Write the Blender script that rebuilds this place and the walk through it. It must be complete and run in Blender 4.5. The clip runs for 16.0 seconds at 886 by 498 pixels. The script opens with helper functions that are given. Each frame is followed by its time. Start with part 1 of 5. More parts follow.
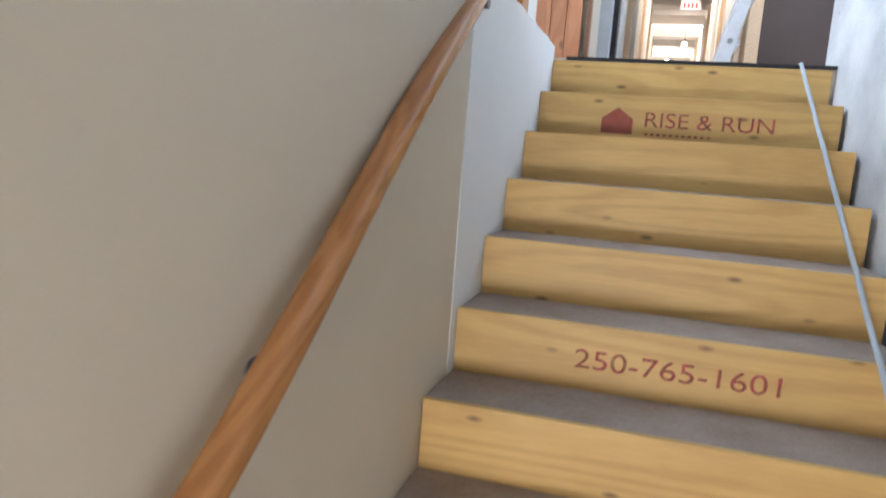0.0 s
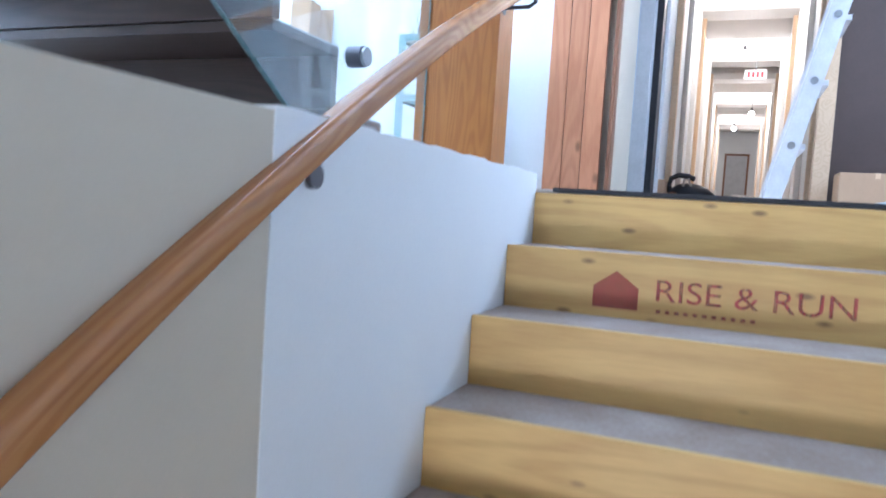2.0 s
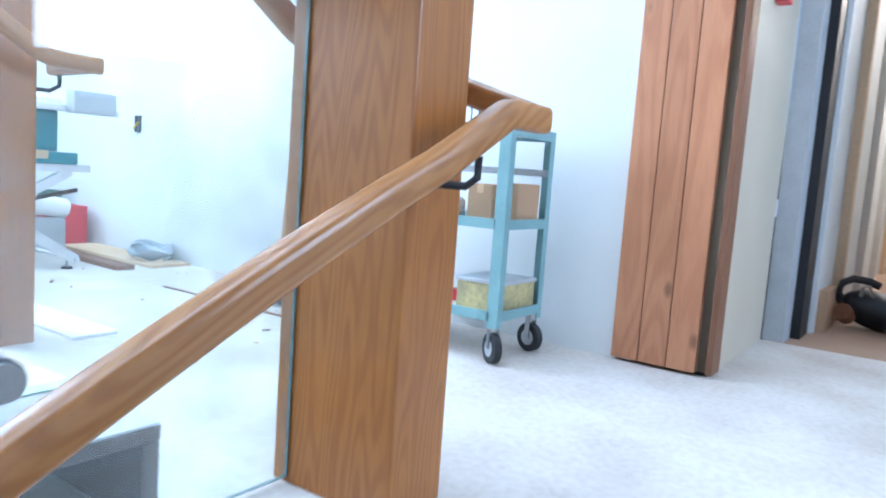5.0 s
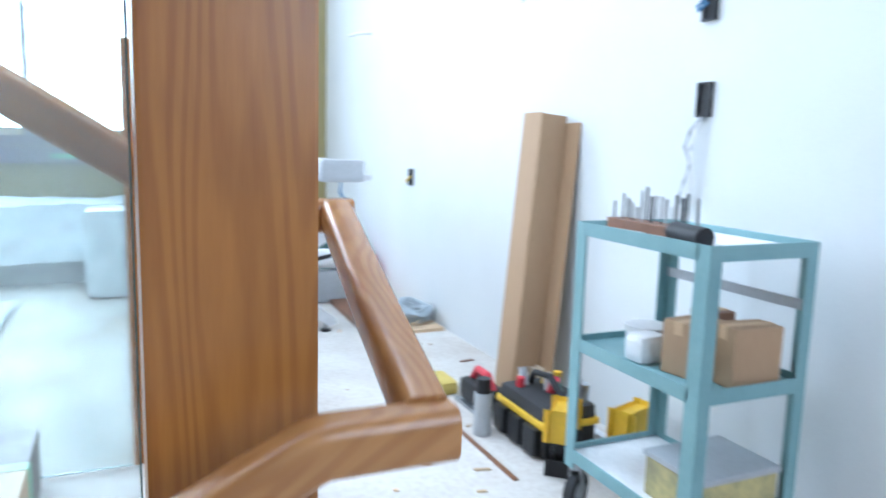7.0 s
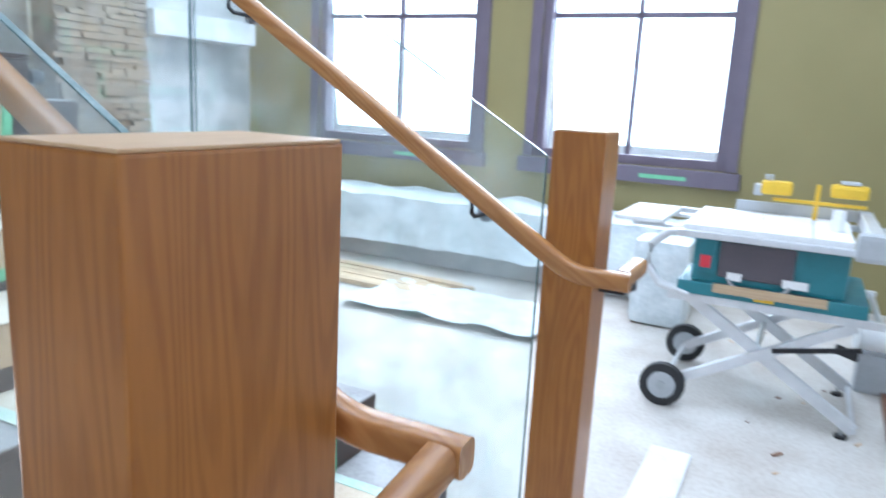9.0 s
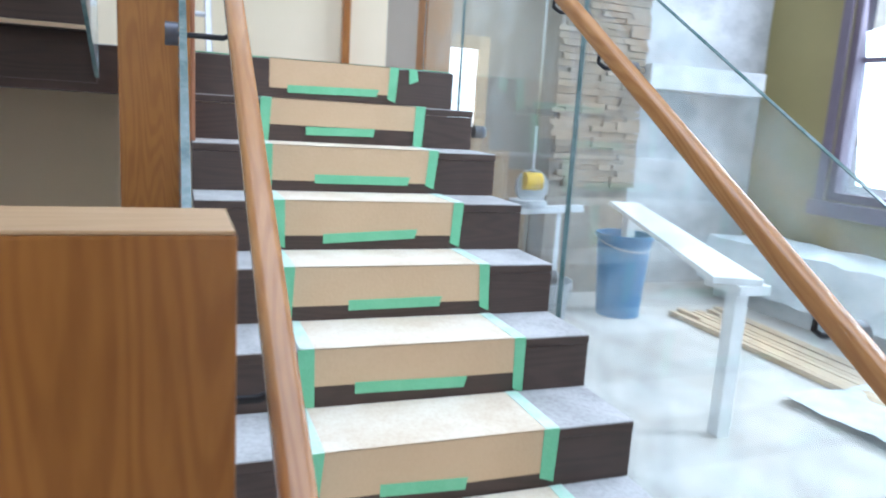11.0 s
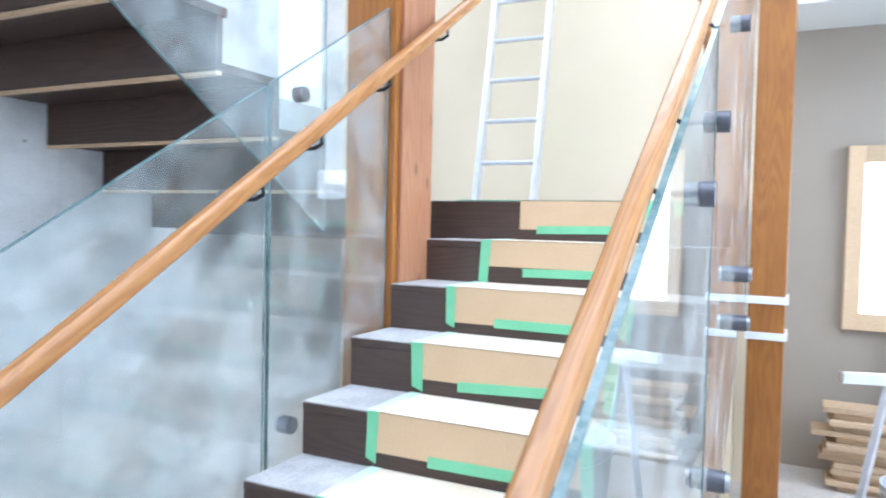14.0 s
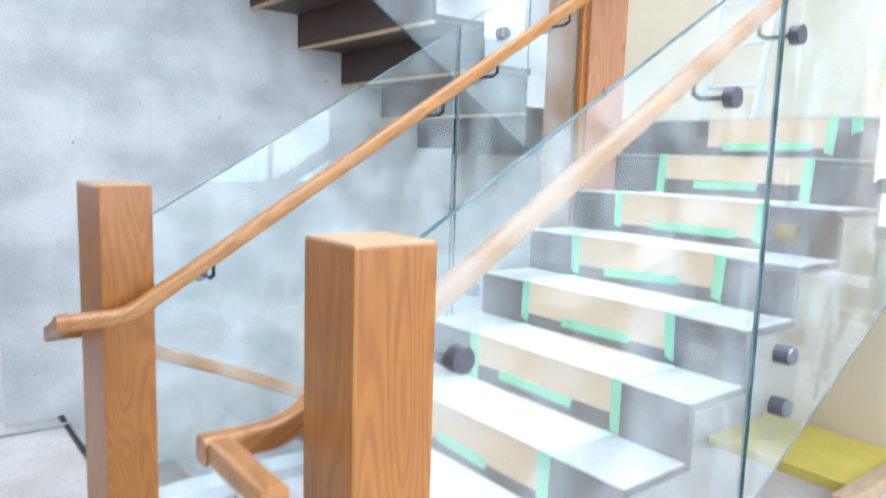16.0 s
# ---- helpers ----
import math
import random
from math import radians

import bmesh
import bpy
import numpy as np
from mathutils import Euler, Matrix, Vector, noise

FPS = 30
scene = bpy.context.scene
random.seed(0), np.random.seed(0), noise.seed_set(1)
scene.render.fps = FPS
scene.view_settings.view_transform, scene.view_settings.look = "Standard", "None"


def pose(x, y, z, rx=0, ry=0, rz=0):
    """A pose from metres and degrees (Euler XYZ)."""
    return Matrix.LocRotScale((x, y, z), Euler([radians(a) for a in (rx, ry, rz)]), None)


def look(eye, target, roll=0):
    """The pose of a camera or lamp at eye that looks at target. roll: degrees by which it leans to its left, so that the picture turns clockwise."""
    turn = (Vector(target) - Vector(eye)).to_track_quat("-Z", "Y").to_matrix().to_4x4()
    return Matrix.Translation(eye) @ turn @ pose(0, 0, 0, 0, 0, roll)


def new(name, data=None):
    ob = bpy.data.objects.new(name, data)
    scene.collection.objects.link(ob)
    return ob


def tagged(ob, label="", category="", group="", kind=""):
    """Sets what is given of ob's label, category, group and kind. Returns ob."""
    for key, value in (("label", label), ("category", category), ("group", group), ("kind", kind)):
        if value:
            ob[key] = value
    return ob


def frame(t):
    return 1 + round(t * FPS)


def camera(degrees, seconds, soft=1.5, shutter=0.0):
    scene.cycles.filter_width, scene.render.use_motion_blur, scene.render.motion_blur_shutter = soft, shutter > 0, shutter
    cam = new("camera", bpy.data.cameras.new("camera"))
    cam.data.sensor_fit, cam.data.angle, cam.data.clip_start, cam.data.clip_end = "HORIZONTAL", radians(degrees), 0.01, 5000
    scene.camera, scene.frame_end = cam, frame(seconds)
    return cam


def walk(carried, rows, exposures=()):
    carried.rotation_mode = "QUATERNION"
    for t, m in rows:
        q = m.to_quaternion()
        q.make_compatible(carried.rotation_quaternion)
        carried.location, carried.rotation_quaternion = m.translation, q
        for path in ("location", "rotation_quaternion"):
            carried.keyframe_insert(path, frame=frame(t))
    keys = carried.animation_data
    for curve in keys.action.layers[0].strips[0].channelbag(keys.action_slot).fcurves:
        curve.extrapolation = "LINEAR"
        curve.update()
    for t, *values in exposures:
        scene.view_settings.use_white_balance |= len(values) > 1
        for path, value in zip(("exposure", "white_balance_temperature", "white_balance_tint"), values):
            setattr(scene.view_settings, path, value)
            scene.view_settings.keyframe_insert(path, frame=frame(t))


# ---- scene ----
cam = camera(63.7, 16.0, soft=1.8, shutter=0.5)
PATH = [
    (0, (0.493, -3.324, -0.448), (-0.048, -1.418, -0.726), 4.3),
    (0.5, (0.581, -3.109, -0.405), (-0.01, -1.208, -0.596), 4.6),
    (1, (0.586, -2.848, -0.361), (0.04, -0.928, -0.485), 3.2),
    (1.5, (0.617, -2.543, -0.272), (-0.066, -0.665, -0.344), 2.8),
    (2, (0.612, -2.315, -0.075), (-0.129, -0.462, -0.197), 3.6),
    (2.5, (0.604, -2.1, 0.068), (-0.147, -0.25, -0.059), 2.9),
    (3, (0.637, -1.909, 0.17), (-0.202, -0.105, -0.029), 5.6),
    (3.5, (0.606, -1.729, 0.271), (-0.267, 0.063, 0.113), 4.9),
    (5.9, (0.552, -0.443, 0.803), (-0.845, 0.968, 0.568), 3.0),
    (6.5, (0.496, -0.182, 0.882), (-1.113, 0.987, 0.676), 2.0),
    (7, (0.491, 0.005, 0.99), (-1.317, 0.807, 0.699), 1.6),
    (7.5, (0.42, 0.161, 1.143), (-1.52, 0.513, 0.808), -1.4),
    (8, (0.359, 0.295, 1.179), (-1.603, 0.33, 0.791), 0.8),
    (8.5, (0.342, 0.521, 1.281), (-1.525, -0.005, 0.793), 3.8),
    (9, (0.216, 0.645, 1.326), (-1.535, -0.23, 0.915), 3.0),
    (9.5, (0.084, 0.787, 1.335), (-1.432, -0.456, 0.936), 0.6),
    (10, (-0.059, 0.909, 1.353), (-1.262, -0.621, 0.892), 2.3),
    (12.5, (-1.062, 0.668, 1.425), (-1.018, -1.325, 1.274), 2.3),
    (13, (-1.303, 0.621, 1.439), (-0.968, -1.349, 1.374), 1.6),
    (13.5, (-1.604, 0.591, 1.487), (-1.055, -1.332, 1.47), 0.6),
    (14, (-1.914, 0.542, 1.493), (-1.037, -1.254, 1.421), 1.3),
    (14.5, (-2.138, 0.546, 1.486), (-1.004, -1.099, 1.403), 1.6),
    (15.2, (-2.467, 0.548, 1.451), (-0.994, -0.801, 1.34), 3.2),
    (15.5, (-2.61, 0.585, 1.442), (-1.093, -0.712, 1.311), 2.8),
    (16, (-2.787, 0.684, 1.395), (-1.234, -0.549, 1.133), 1.8),
]
walk(cam, [(t, look(eye, target, roll)) for t, eye, target, roll in PATH],
     exposures=[(0, 0.5, 5800, 15), (0.5, 0.6, 5500, 14), (1.0, 0.5, 5400, 15), (1.8, 0.7, 5000, 15), (2.6, 0.55, 5100, 17), (3.7, 0.4, 5250, 18), (5.8, 0.3, 5100, 8), (7.0, 0.0, 5500, 11), (7.5, -0.15, 5500, 11),
                (8.5, -0.2, 5600, 13), (10.2, -0.5, 5700, 13), (12.5, -0.1, 5700, 16), (14.0, 0.0, 5700, 15), (16.0, 0.0, 6000, 15)])


# ---- world, sun, large lights ----
world = bpy.data.worlds.new("World")
scene.world = world
world.use_nodes = True
wn = world.node_tree.nodes
sky = wn.new("ShaderNodeTexSky")
sky.sky_type = "NISHITA"
sky.sun_disc = False
sky.sun_elevation = radians(42)
sky.sun_rotation = radians(255)
sky.dust_density = 4.0
wn["Background"].inputs["Strength"].default_value = 0.15
world.node_tree.links.new(sky.outputs[0], wn["Background"].inputs["Color"])


def lamp(name, kind, m, power, color=(1, 1, 1), **more):
    data = bpy.data.lights.new(name, kind)
    data.energy, data.color = power, color
    if kind == "AREA":
        data.shape, data.size, data.size_y = "RECTANGLE", more["size"], more["size_y"]
    elif kind == "SUN":
        data.angle = radians(more["angle"])
    else:
        data.shadow_soft_size = more["radius"]
    ob = new(name, data)
    ob.matrix_world = m
    return ob


lamp("sun", "SUN", look((-9, 3, 9), (0, 0, 0)), 1.0, (1, 0.96, 0.9), angle=12)
DAY = (0.80, 0.91, 1.0)
lamp("window_light", "AREA", look((-5.56, -2.8, 2.6), (0, -2.6, 1.6)), 145, DAY, size=1.6, size_y=3.2)
lamp("window_light", "AREA", look((-5.56, -0.65, 2.6), (0, -0.6, 1.6)), 145, DAY, size=1.4, size_y=3.2)
# broad fill added under the closed ceiling; no clerestory is built
lamp("overhead_fill_light", "AREA", look((-1.3, -0.6, 5.5), (-1.3, -0.7, 0)), 310, DAY, size=5.4, size_y=3.8)
# fill added high over the landing; the wall behind it has no window
lamp("landing_fill_light", "AREA", look((-1.0, -3.95, 4.2), (-0.6, 0, 1.0)), 45, DAY, size=2.0, size_y=1.6)
# added to lift the stair wall; its source to the east is unseen
lamp("unseen_east_light", "AREA", look((2.6, 1.35, 2.05), (0.0, -0.9, -0.4)), 75, DAY, size=1.5, size_y=2.0)
lamp("basement_light", "AREA", look((0.28, -5.05, -1.3), (0.9, -2.0, -1.3)), 42, (1.0, 0.95, 0.86), size=0.4, size_y=0.5)


# ---- materials ----
def links(mt):
    return mt.node_tree.nodes, mt.node_tree.links


def mat(name, base, rough=0.6, metal=0.0, dark=None, scale=6.0, stretch=(1, 1, 1), fine=60.0, bump=0.15, wear=0.35, dust=0.0):
    """A surface with a coarse and a fine variation between base and dark, fine relief, and dust on upward faces if asked."""
    mt = bpy.data.materials.new(name)
    mt.use_nodes = True
    n, l = links(mt)
    b = n["Principled BSDF"]
    dark = dark or tuple(c * 0.72 for c in base)
    tc = n.new("ShaderNodeTexCoord")
    mp = n.new("ShaderNodeMapping")
    mp.inputs["Scale"].default_value = stretch
    l.new(tc.outputs["Object"], mp.inputs["Vector"])
    n1, n2 = n.new("ShaderNodeTexNoise"), n.new("ShaderNodeTexNoise")
    n1.inputs["Scale"].default_value, n1.inputs["Detail"].default_value = scale, 6
    n2.inputs["Scale"].default_value, n2.inputs["Detail"].default_value = fine, 3
    for k in (n1, n2):
        l.new(mp.outputs[0], k.inputs["Vector"])
    r1 = n.new("ShaderNodeMapRange")
    r1.inputs[1].default_value, r1.inputs[2].default_value = 0.38, 0.66
    r1.inputs[4].default_value = wear
    l.new(n1.outputs[0], r1.inputs[0])
    r2 = n.new("ShaderNodeMapRange")
    r2.inputs[1].default_value, r2.inputs[2].default_value = 0.4, 0.7
    r2.inputs[4].default_value = wear * 0.6
    l.new(n2.outputs[0], r2.inputs[0])
    add = n.new("ShaderNodeMath")
    add.operation, add.use_clamp = "ADD", True
    l.new(r1.outputs[0], add.inputs[0])
    l.new(r2.outputs[0], add.inputs[1])
    mix = n.new("ShaderNodeMix")
    mix.data_type = "RGBA"
    mix.inputs[6].default_value, mix.inputs[7].default_value = (*base, 1), (*dark, 1)
    l.new(add.outputs[0], mix.inputs[0])
    l.new(mix.outputs[2], b.inputs["Base Color"])
    rr = n.new("ShaderNodeMapRange")
    rr.inputs[3].default_value, rr.inputs[4].default_value = max(0.02, rough - 0.08), min(1, rough + 0.1)
    l.new(n1.outputs[0], rr.inputs[0])
    l.new(rr.outputs[0], b.inputs["Roughness"])
    b.inputs["Metallic"].default_value = metal
    bm_ = n.new("ShaderNodeBump")
    bm_.inputs["Strength"].default_value, bm_.inputs["Distance"].default_value = bump, 0.004
    l.new(n2.outputs[0], bm_.inputs["Height"])
    l.new(bm_.outputs[0], b.inputs["Normal"])
    return mt


def wood(name, base, dark, axis="z", rough=0.45, ring=9.0, knots=0.0, plank=0.0, tilt=0.0, lines=170.0):
    """Timber with long grain along an axis, figured rings, pores, and knots if asked."""
    mt = bpy.data.materials.new(name)
    mt.use_nodes = True
    n, l = links(mt)
    b = n["Principled BSDF"]
    tc = n.new("ShaderNodeTexCoord")
    mp = n.new("ShaderNodeMapping")
    s = {"x": (0.11, 1, 1), "y": (1, 0.11, 1), "z": (1, 1, 0.11)}[axis]
    mp.vector_type = "TEXTURE"
    mp.inputs["Scale"].default_value = tuple(1 / k for k in s)
    mp.inputs["Rotation"].default_value = (radians(tilt), 0, 0)
    l.new(tc.outputs["Object"], mp.inputs["Vector"])
    warp = n.new("ShaderNodeTexNoise")
    warp.inputs["Scale"].default_value, warp.inputs["Detail"].default_value = ring * 0.55, 2
    l.new(mp.outputs[0], warp.inputs["Vector"])
    wave = n.new("ShaderNodeMath")
    wave.operation = "MULTIPLY"
    wave.inputs[1].default_value = lines
    l.new(warp.outputs[0], wave.inputs[0])
    sine = n.new("ShaderNodeMath")
    sine.operation = "SINE"
    l.new(wave.outputs[0], sine.inputs[0])
    late = n.new("ShaderNodeMapRange")
    late.interpolation_type = "SMOOTHSTEP"
    late.inputs[1].default_value, late.inputs[2].default_value = -0.6, 1.0
    l.new(sine.outputs[0], late.inputs[0])
    pore = n.new("ShaderNodeTexNoise")
    pore.inputs["Scale"].default_value, pore.inputs["Detail"].default_value = 120, 4
    l.new(mp.outputs[0], pore.inputs["Vector"])
    big = n.new("ShaderNodeTexNoise")
    big.inputs["Scale"].default_value = 5.0
    l.new(tc.outputs["Object"], big.inputs["Vector"])
    f = n.new("ShaderNodeMath")
    f.operation = "MULTIPLY_ADD"
    f.inputs[1].default_value, f.inputs[2].default_value = 0.22, 0.03
    l.new(late.outputs[0], f.inputs[0])
    f2 = n.new("ShaderNodeMath")
    f2.operation = "MULTIPLY_ADD"
    f2.inputs[1].default_value = 0.40
    l.new(pore.outputs[0], f2.inputs[0])
    l.new(f.outputs[0], f2.inputs[2])
    f3 = n.new("ShaderNodeMath")
    f3.operation, f3.use_clamp = "MULTIPLY_ADD", True
    f3.inputs[1].default_value = 0.35
    l.new(big.outputs[0], f3.inputs[0])
    l.new(f2.outputs[0], f3.inputs[2])
    mix = n.new("ShaderNodeMix")
    mix.data_type = "RGBA"
    mix.inputs[6].default_value, mix.inputs[7].default_value = (*base, 1), (*dark, 1)
    l.new(f3.outputs[0], mix.inputs[0])
    col = mix.outputs[2]
    if knots:
        mk = n.new("ShaderNodeMapping")
        mk.inputs["Scale"].default_value = {"x": (3.6, 9, 9), "y": (5, 3.2, 5), "z": (5, 5, 2.6)}[axis]
        l.new(tc.outputs["Object"], mk.inputs["Vector"])
        vo = n.new("ShaderNodeTexVoronoi")
        vo.inputs["Scale"].default_value = 1.5
        l.new(mk.outputs[0], vo.inputs["Vector"])
        kr = n.new("ShaderNodeMapRange")
        kr.inputs[1].default_value, kr.inputs[2].default_value = 0.06, 0.15
        kr.inputs[3].default_value, kr.inputs[4].default_value = knots, 0.0
        l.new(vo.outputs["Distance"], kr.inputs[0])
        m2 = n.new("ShaderNodeMix")
        m2.data_type = "RGBA"
        m2.inputs[7].default_value = (0.11, 0.05, 0.02, 1)
        l.new(kr.outputs[0], m2.inputs[0])
        l.new(col, m2.inputs[6])
        col = m2.outputs[2]
    if plank:
        oi = n.new("ShaderNodeObjectInfo")
        hs = n.new("ShaderNodeHueSaturation")
        pr = n.new("ShaderNodeMapRange")
        pr.inputs[3].default_value, pr.inputs[4].default_value = 1 - plank, 1 + plank
        l.new(oi.outputs["Random"], pr.inputs[0])
        l.new(pr.outputs[0], hs.inputs["Value"])
        l.new(col, hs.inputs["Color"])
        col = hs.outputs[0]
    l.new(col, b.inputs["Base Color"])
    b.inputs["Roughness"].default_value = rough
    bp = n.new("ShaderNodeBump")
    bp.inputs["Strength"].default_value, bp.inputs["Distance"].default_value = 0.12, 0.002
    l.new(pore.outputs[0], bp.inputs["Height"])
    l.new(bp.outputs[0], b.inputs["Normal"])
    return mt


def glass(name, tint, dusty):
    """Clear sheet glass with a thin film of building dust and smears."""
    mt = bpy.data.materials.new(name)
    mt.use_nodes = True
    n, l = links(mt)
    b = n["Principled BSDF"]
    b.inputs["Base Color"].default_value = (*tint, 1)
    b.inputs["Transmission Weight"].default_value = 1
    b.inputs["Roughness"].default_value = 0.0
    b.inputs["IOR"].default_value = 1.45
    d = n.new("ShaderNodeBsdfDiffuse")
    d.inputs["Color"].default_value = (0.72, 0.78, 0.78, 1)
    tc = n.new("ShaderNodeTexCoord")
    ns = n.new("ShaderNodeTexNoise")
    ns.inputs["Scale"].default_value, ns.inputs["Detail"].default_value = 4.5, 8
    l.new(tc.outputs["Object"], ns.inputs["Vector"])
    r = n.new("ShaderNodeMapRange")
    r.inputs[1].default_value, r.inputs[2].default_value = 0.42, 0.75
    r.inputs[3].default_value, r.inputs[4].default_value = dusty * 0.35, dusty * 1.7
    l.new(ns.outputs[0], r.inputs[0])
    m = n.new("ShaderNodeMixShader")
    l.new(r.outputs[0], m.inputs[0])
    l.new(b.outputs[0], m.inputs[1])
    l.new(d.outputs[0], m.inputs[2])
    l.new(m.outputs[0], n["Material Output"].inputs["Surface"])
    return mt


def glow(name, color, power):
    mt = bpy.data.materials.new(name)
    mt.use_nodes = True
    b = mt.node_tree.nodes["Principled BSDF"]
    b.inputs["Emission Color"].default_value = (*color, 1)
    b.inputs["Emission Strength"].default_value = power
    return mt


M_beige = mat("beige_wall_paint", (0.56, 0.50, 0.39), 0.55, dark=(0.50, 0.45, 0.35), scale=2.5, fine=180, bump=0.08)
M_white = mat("white_wall_primer", (0.74, 0.76, 0.76), 0.6, dark=(0.66, 0.68, 0.69), scale=2.2, fine=150, bump=0.1)
M_olive = mat("olive_wall_paint", (0.30, 0.25, 0.11), 0.6, dark=(0.25, 0.21, 0.09), scale=2, fine=150, bump=0.08)
M_cream = mat("cream_wall_paint", (0.78, 0.66, 0.48), 0.6, dark=(0.68, 0.59, 0.40), scale=1.6, fine=150, bump=0.06)
M_taupe = mat("taupe_wall_paint", (0.34, 0.29, 0.24), 0.6, dark=(0.28, 0.24, 0.2), scale=2, fine=150, bump=0.08)
M_concrete = mat("board_formed_concrete", (0.70, 0.70, 0.70), 0.7, dark=(0.38, 0.39, 0.40), scale=3.2, stretch=(1, 0.9, 1.3), fine=130, bump=0.3, wear=0.6)
M_painted = mat("pale_blue_plaster", (0.56, 0.63, 0.66), 0.7, dark=(0.36, 0.43, 0.46), scale=3, stretch=(1, 2.2, 0.6), fine=60, bump=0.4, wear=0.7)
M_floor = mat("dusty_subfloor", (0.64, 0.61, 0.565), 0.75, dark=(0.44, 0.38, 0.325), scale=2.6, fine=45, bump=0.3, wear=0.6)
M_ceiling = mat("ceiling_board", (0.78, 0.76, 0.72), 0.7, scale=2, fine=120)
M_ply = wood("yellow_plywood", (0.72, 0.49, 0.165), (0.42, 0.235, 0.065), "x", 0.5, 5, knots=0.75, plank=0.10, lines=120)
M_tread = mat("dusty_brown_tread", (0.27, 0.21, 0.17), 0.8, dark=(0.38, 0.33, 0.29), scale=5, fine=90, bump=0.3, wear=0.7)
M_rail = wood("varnished_fir_rail", (0.51, 0.245, 0.085), (0.24, 0.092, 0.026), "y", 0.26, 11, tilt=31)
M_rail_up = wood("varnished_fir_upper_rail", (0.51, 0.245, 0.085), (0.24, 0.092, 0.026), "y", 0.26, 11, tilt=-32)
M_rail_x = wood("varnished_fir_cross_rail", (0.51, 0.245, 0.085), (0.24, 0.092, 0.026), "x", 0.26, 11)
M_post = wood("varnished_fir_post", (0.45, 0.182, 0.036), (0.19, 0.058, 0.010), "z", 0.33, 11)
M_cedar = wood("knotty_cedar", (0.55, 0.27, 0.14), (0.30, 0.11, 0.05), "z", 0.4, 6, knots=0.7, plank=0.22)
M_dark = wood("dark_stained_step", (0.092, 0.055, 0.040), (0.038, 0.022, 0.016), "x", 0.45, 8)
M_dusty = mat("stone_dust_on_step", (0.53, 0.52, 0.51), 0.8, dark=(0.27, 0.25, 0.24), scale=5, fine=70, bump=0.25, wear=0.55)
M_kraft = mat("kraft_paper", (0.62, 0.43, 0.26), 0.75, dark=(0.54, 0.36, 0.21), scale=5, fine=90, bump=0.25)
M_kraft_dust = mat("dusty_kraft_paper", (0.76, 0.68, 0.56), 0.8, dark=(0.60, 0.47, 0.33), scale=6, fine=90, bump=0.25, wear=0.6)
M_tape = mat("green_masking_tape", (0.17, 0.50, 0.27), 0.6, dark=(0.26, 0.60, 0.37), scale=14, fine=120, bump=0.2)
M_tape_dust = mat("dusty_green_tape", (0.46, 0.70, 0.56), 0.7, dark=(0.66, 0.72, 0.66), scale=9, fine=90, wear=0.8)
M_glass = glass("dusty_guard_glass", (0.90, 0.97, 0.965), 0.12)
M_edge = mat("teal_glass_edge", (0.06, 0.13, 0.13), 0.15, dark=(0.34, 0.42, 0.42), scale=12, fine=90, bump=0.05)
M_steel = mat("brushed_steel", (0.42, 0.44, 0.46), 0.3, 0.9, scale=20, fine=150, bump=0.05)
M_black = mat("black_metal", (0.025, 0.025, 0.028), 0.45, 0.4, scale=12, fine=120, bump=0.08)
M_gun = mat("grey_gunmetal", (0.13, 0.13, 0.15), 0.38, 0.6, scale=14, fine=120, bump=0.05)
M_frame = mat("dark_window_frame", (0.16, 0.13, 0.17), 0.5, scale=5, fine=80)
M_card = mat("brown_cardboard", (0.44, 0.29, 0.17), 0.75, dark=(0.37, 0.24, 0.14), scale=5, stretch=(1, 1, 0.4), fine=80, bump=0.15)
M_teal = mat("pale_teal_paint", (0.23, 0.40, 0.415), 0.45, dark=(0.16, 0.30, 0.32), scale=9, fine=80)
M_rubber = mat("black_rubber", (0.03, 0.03, 0.032), 0.75, scale=10)
M_grey = mat("grey_plastic", (0.46, 0.48, 0.5), 0.5, scale=8)
M_alu = mat("aluminium", (0.72, 0.73, 0.75), 0.38, 0.55, scale=14, fine=120, bump=0.05)
M_yellow = mat("yellow_plastic", (0.80, 0.50, 0.03), 0.4, scale=10)
M_red = mat("red_plastic", (0.62, 0.04, 0.06), 0.4, scale=8)
M_green = mat("dark_green_plastic", (0.05, 0.13, 0.12), 0.45, scale=8)
M_sawblue = mat("saw_teal_casing", (0.03, 0.20, 0.24), 0.4, scale=8)
M_paper = mat("white_paper", (0.83, 0.83, 0.83), 0.7, scale=6)
M_blue = mat("blue_plastic", (0.07, 0.22, 0.42), 0.4, scale=8)
M_plastic = mat("crumpled_clear_sheeting", (0.74, 0.78, 0.80), 0.3, dark=(0.5, 0.56, 0.58), scale=9, fine=40, bump=0.9, wear=0.6)
M_lumber = wood("raw_lumber", (0.66, 0.50, 0.33), (0.46, 0.31, 0.18), "y", 0.7, 9, plank=0.2)
M_stone = mat("ledge_stone", (0.36, 0.30, 0.24), 0.8, dark=(0.20, 0.165, 0.14), scale=7, fine=60, bump=0.6, wear=0.7)
M_stonep = mat("ledge_stone_face", (0.34, 0.25, 0.17), 0.8, dark=(0.15, 0.11, 0.085), scale=5, fine=50, bump=0.6, wear=0.8)
M_foam = mat("yellow_board", (0.72, 0.58, 0.12), 0.7, scale=5)
M_redink = mat("red_stencil_ink", (0.42, 0.07, 0.06), 0.7, dark=(0.55, 0.20, 0.12), scale=16, fine=120)
ink_n, ink_l = links(M_redink)
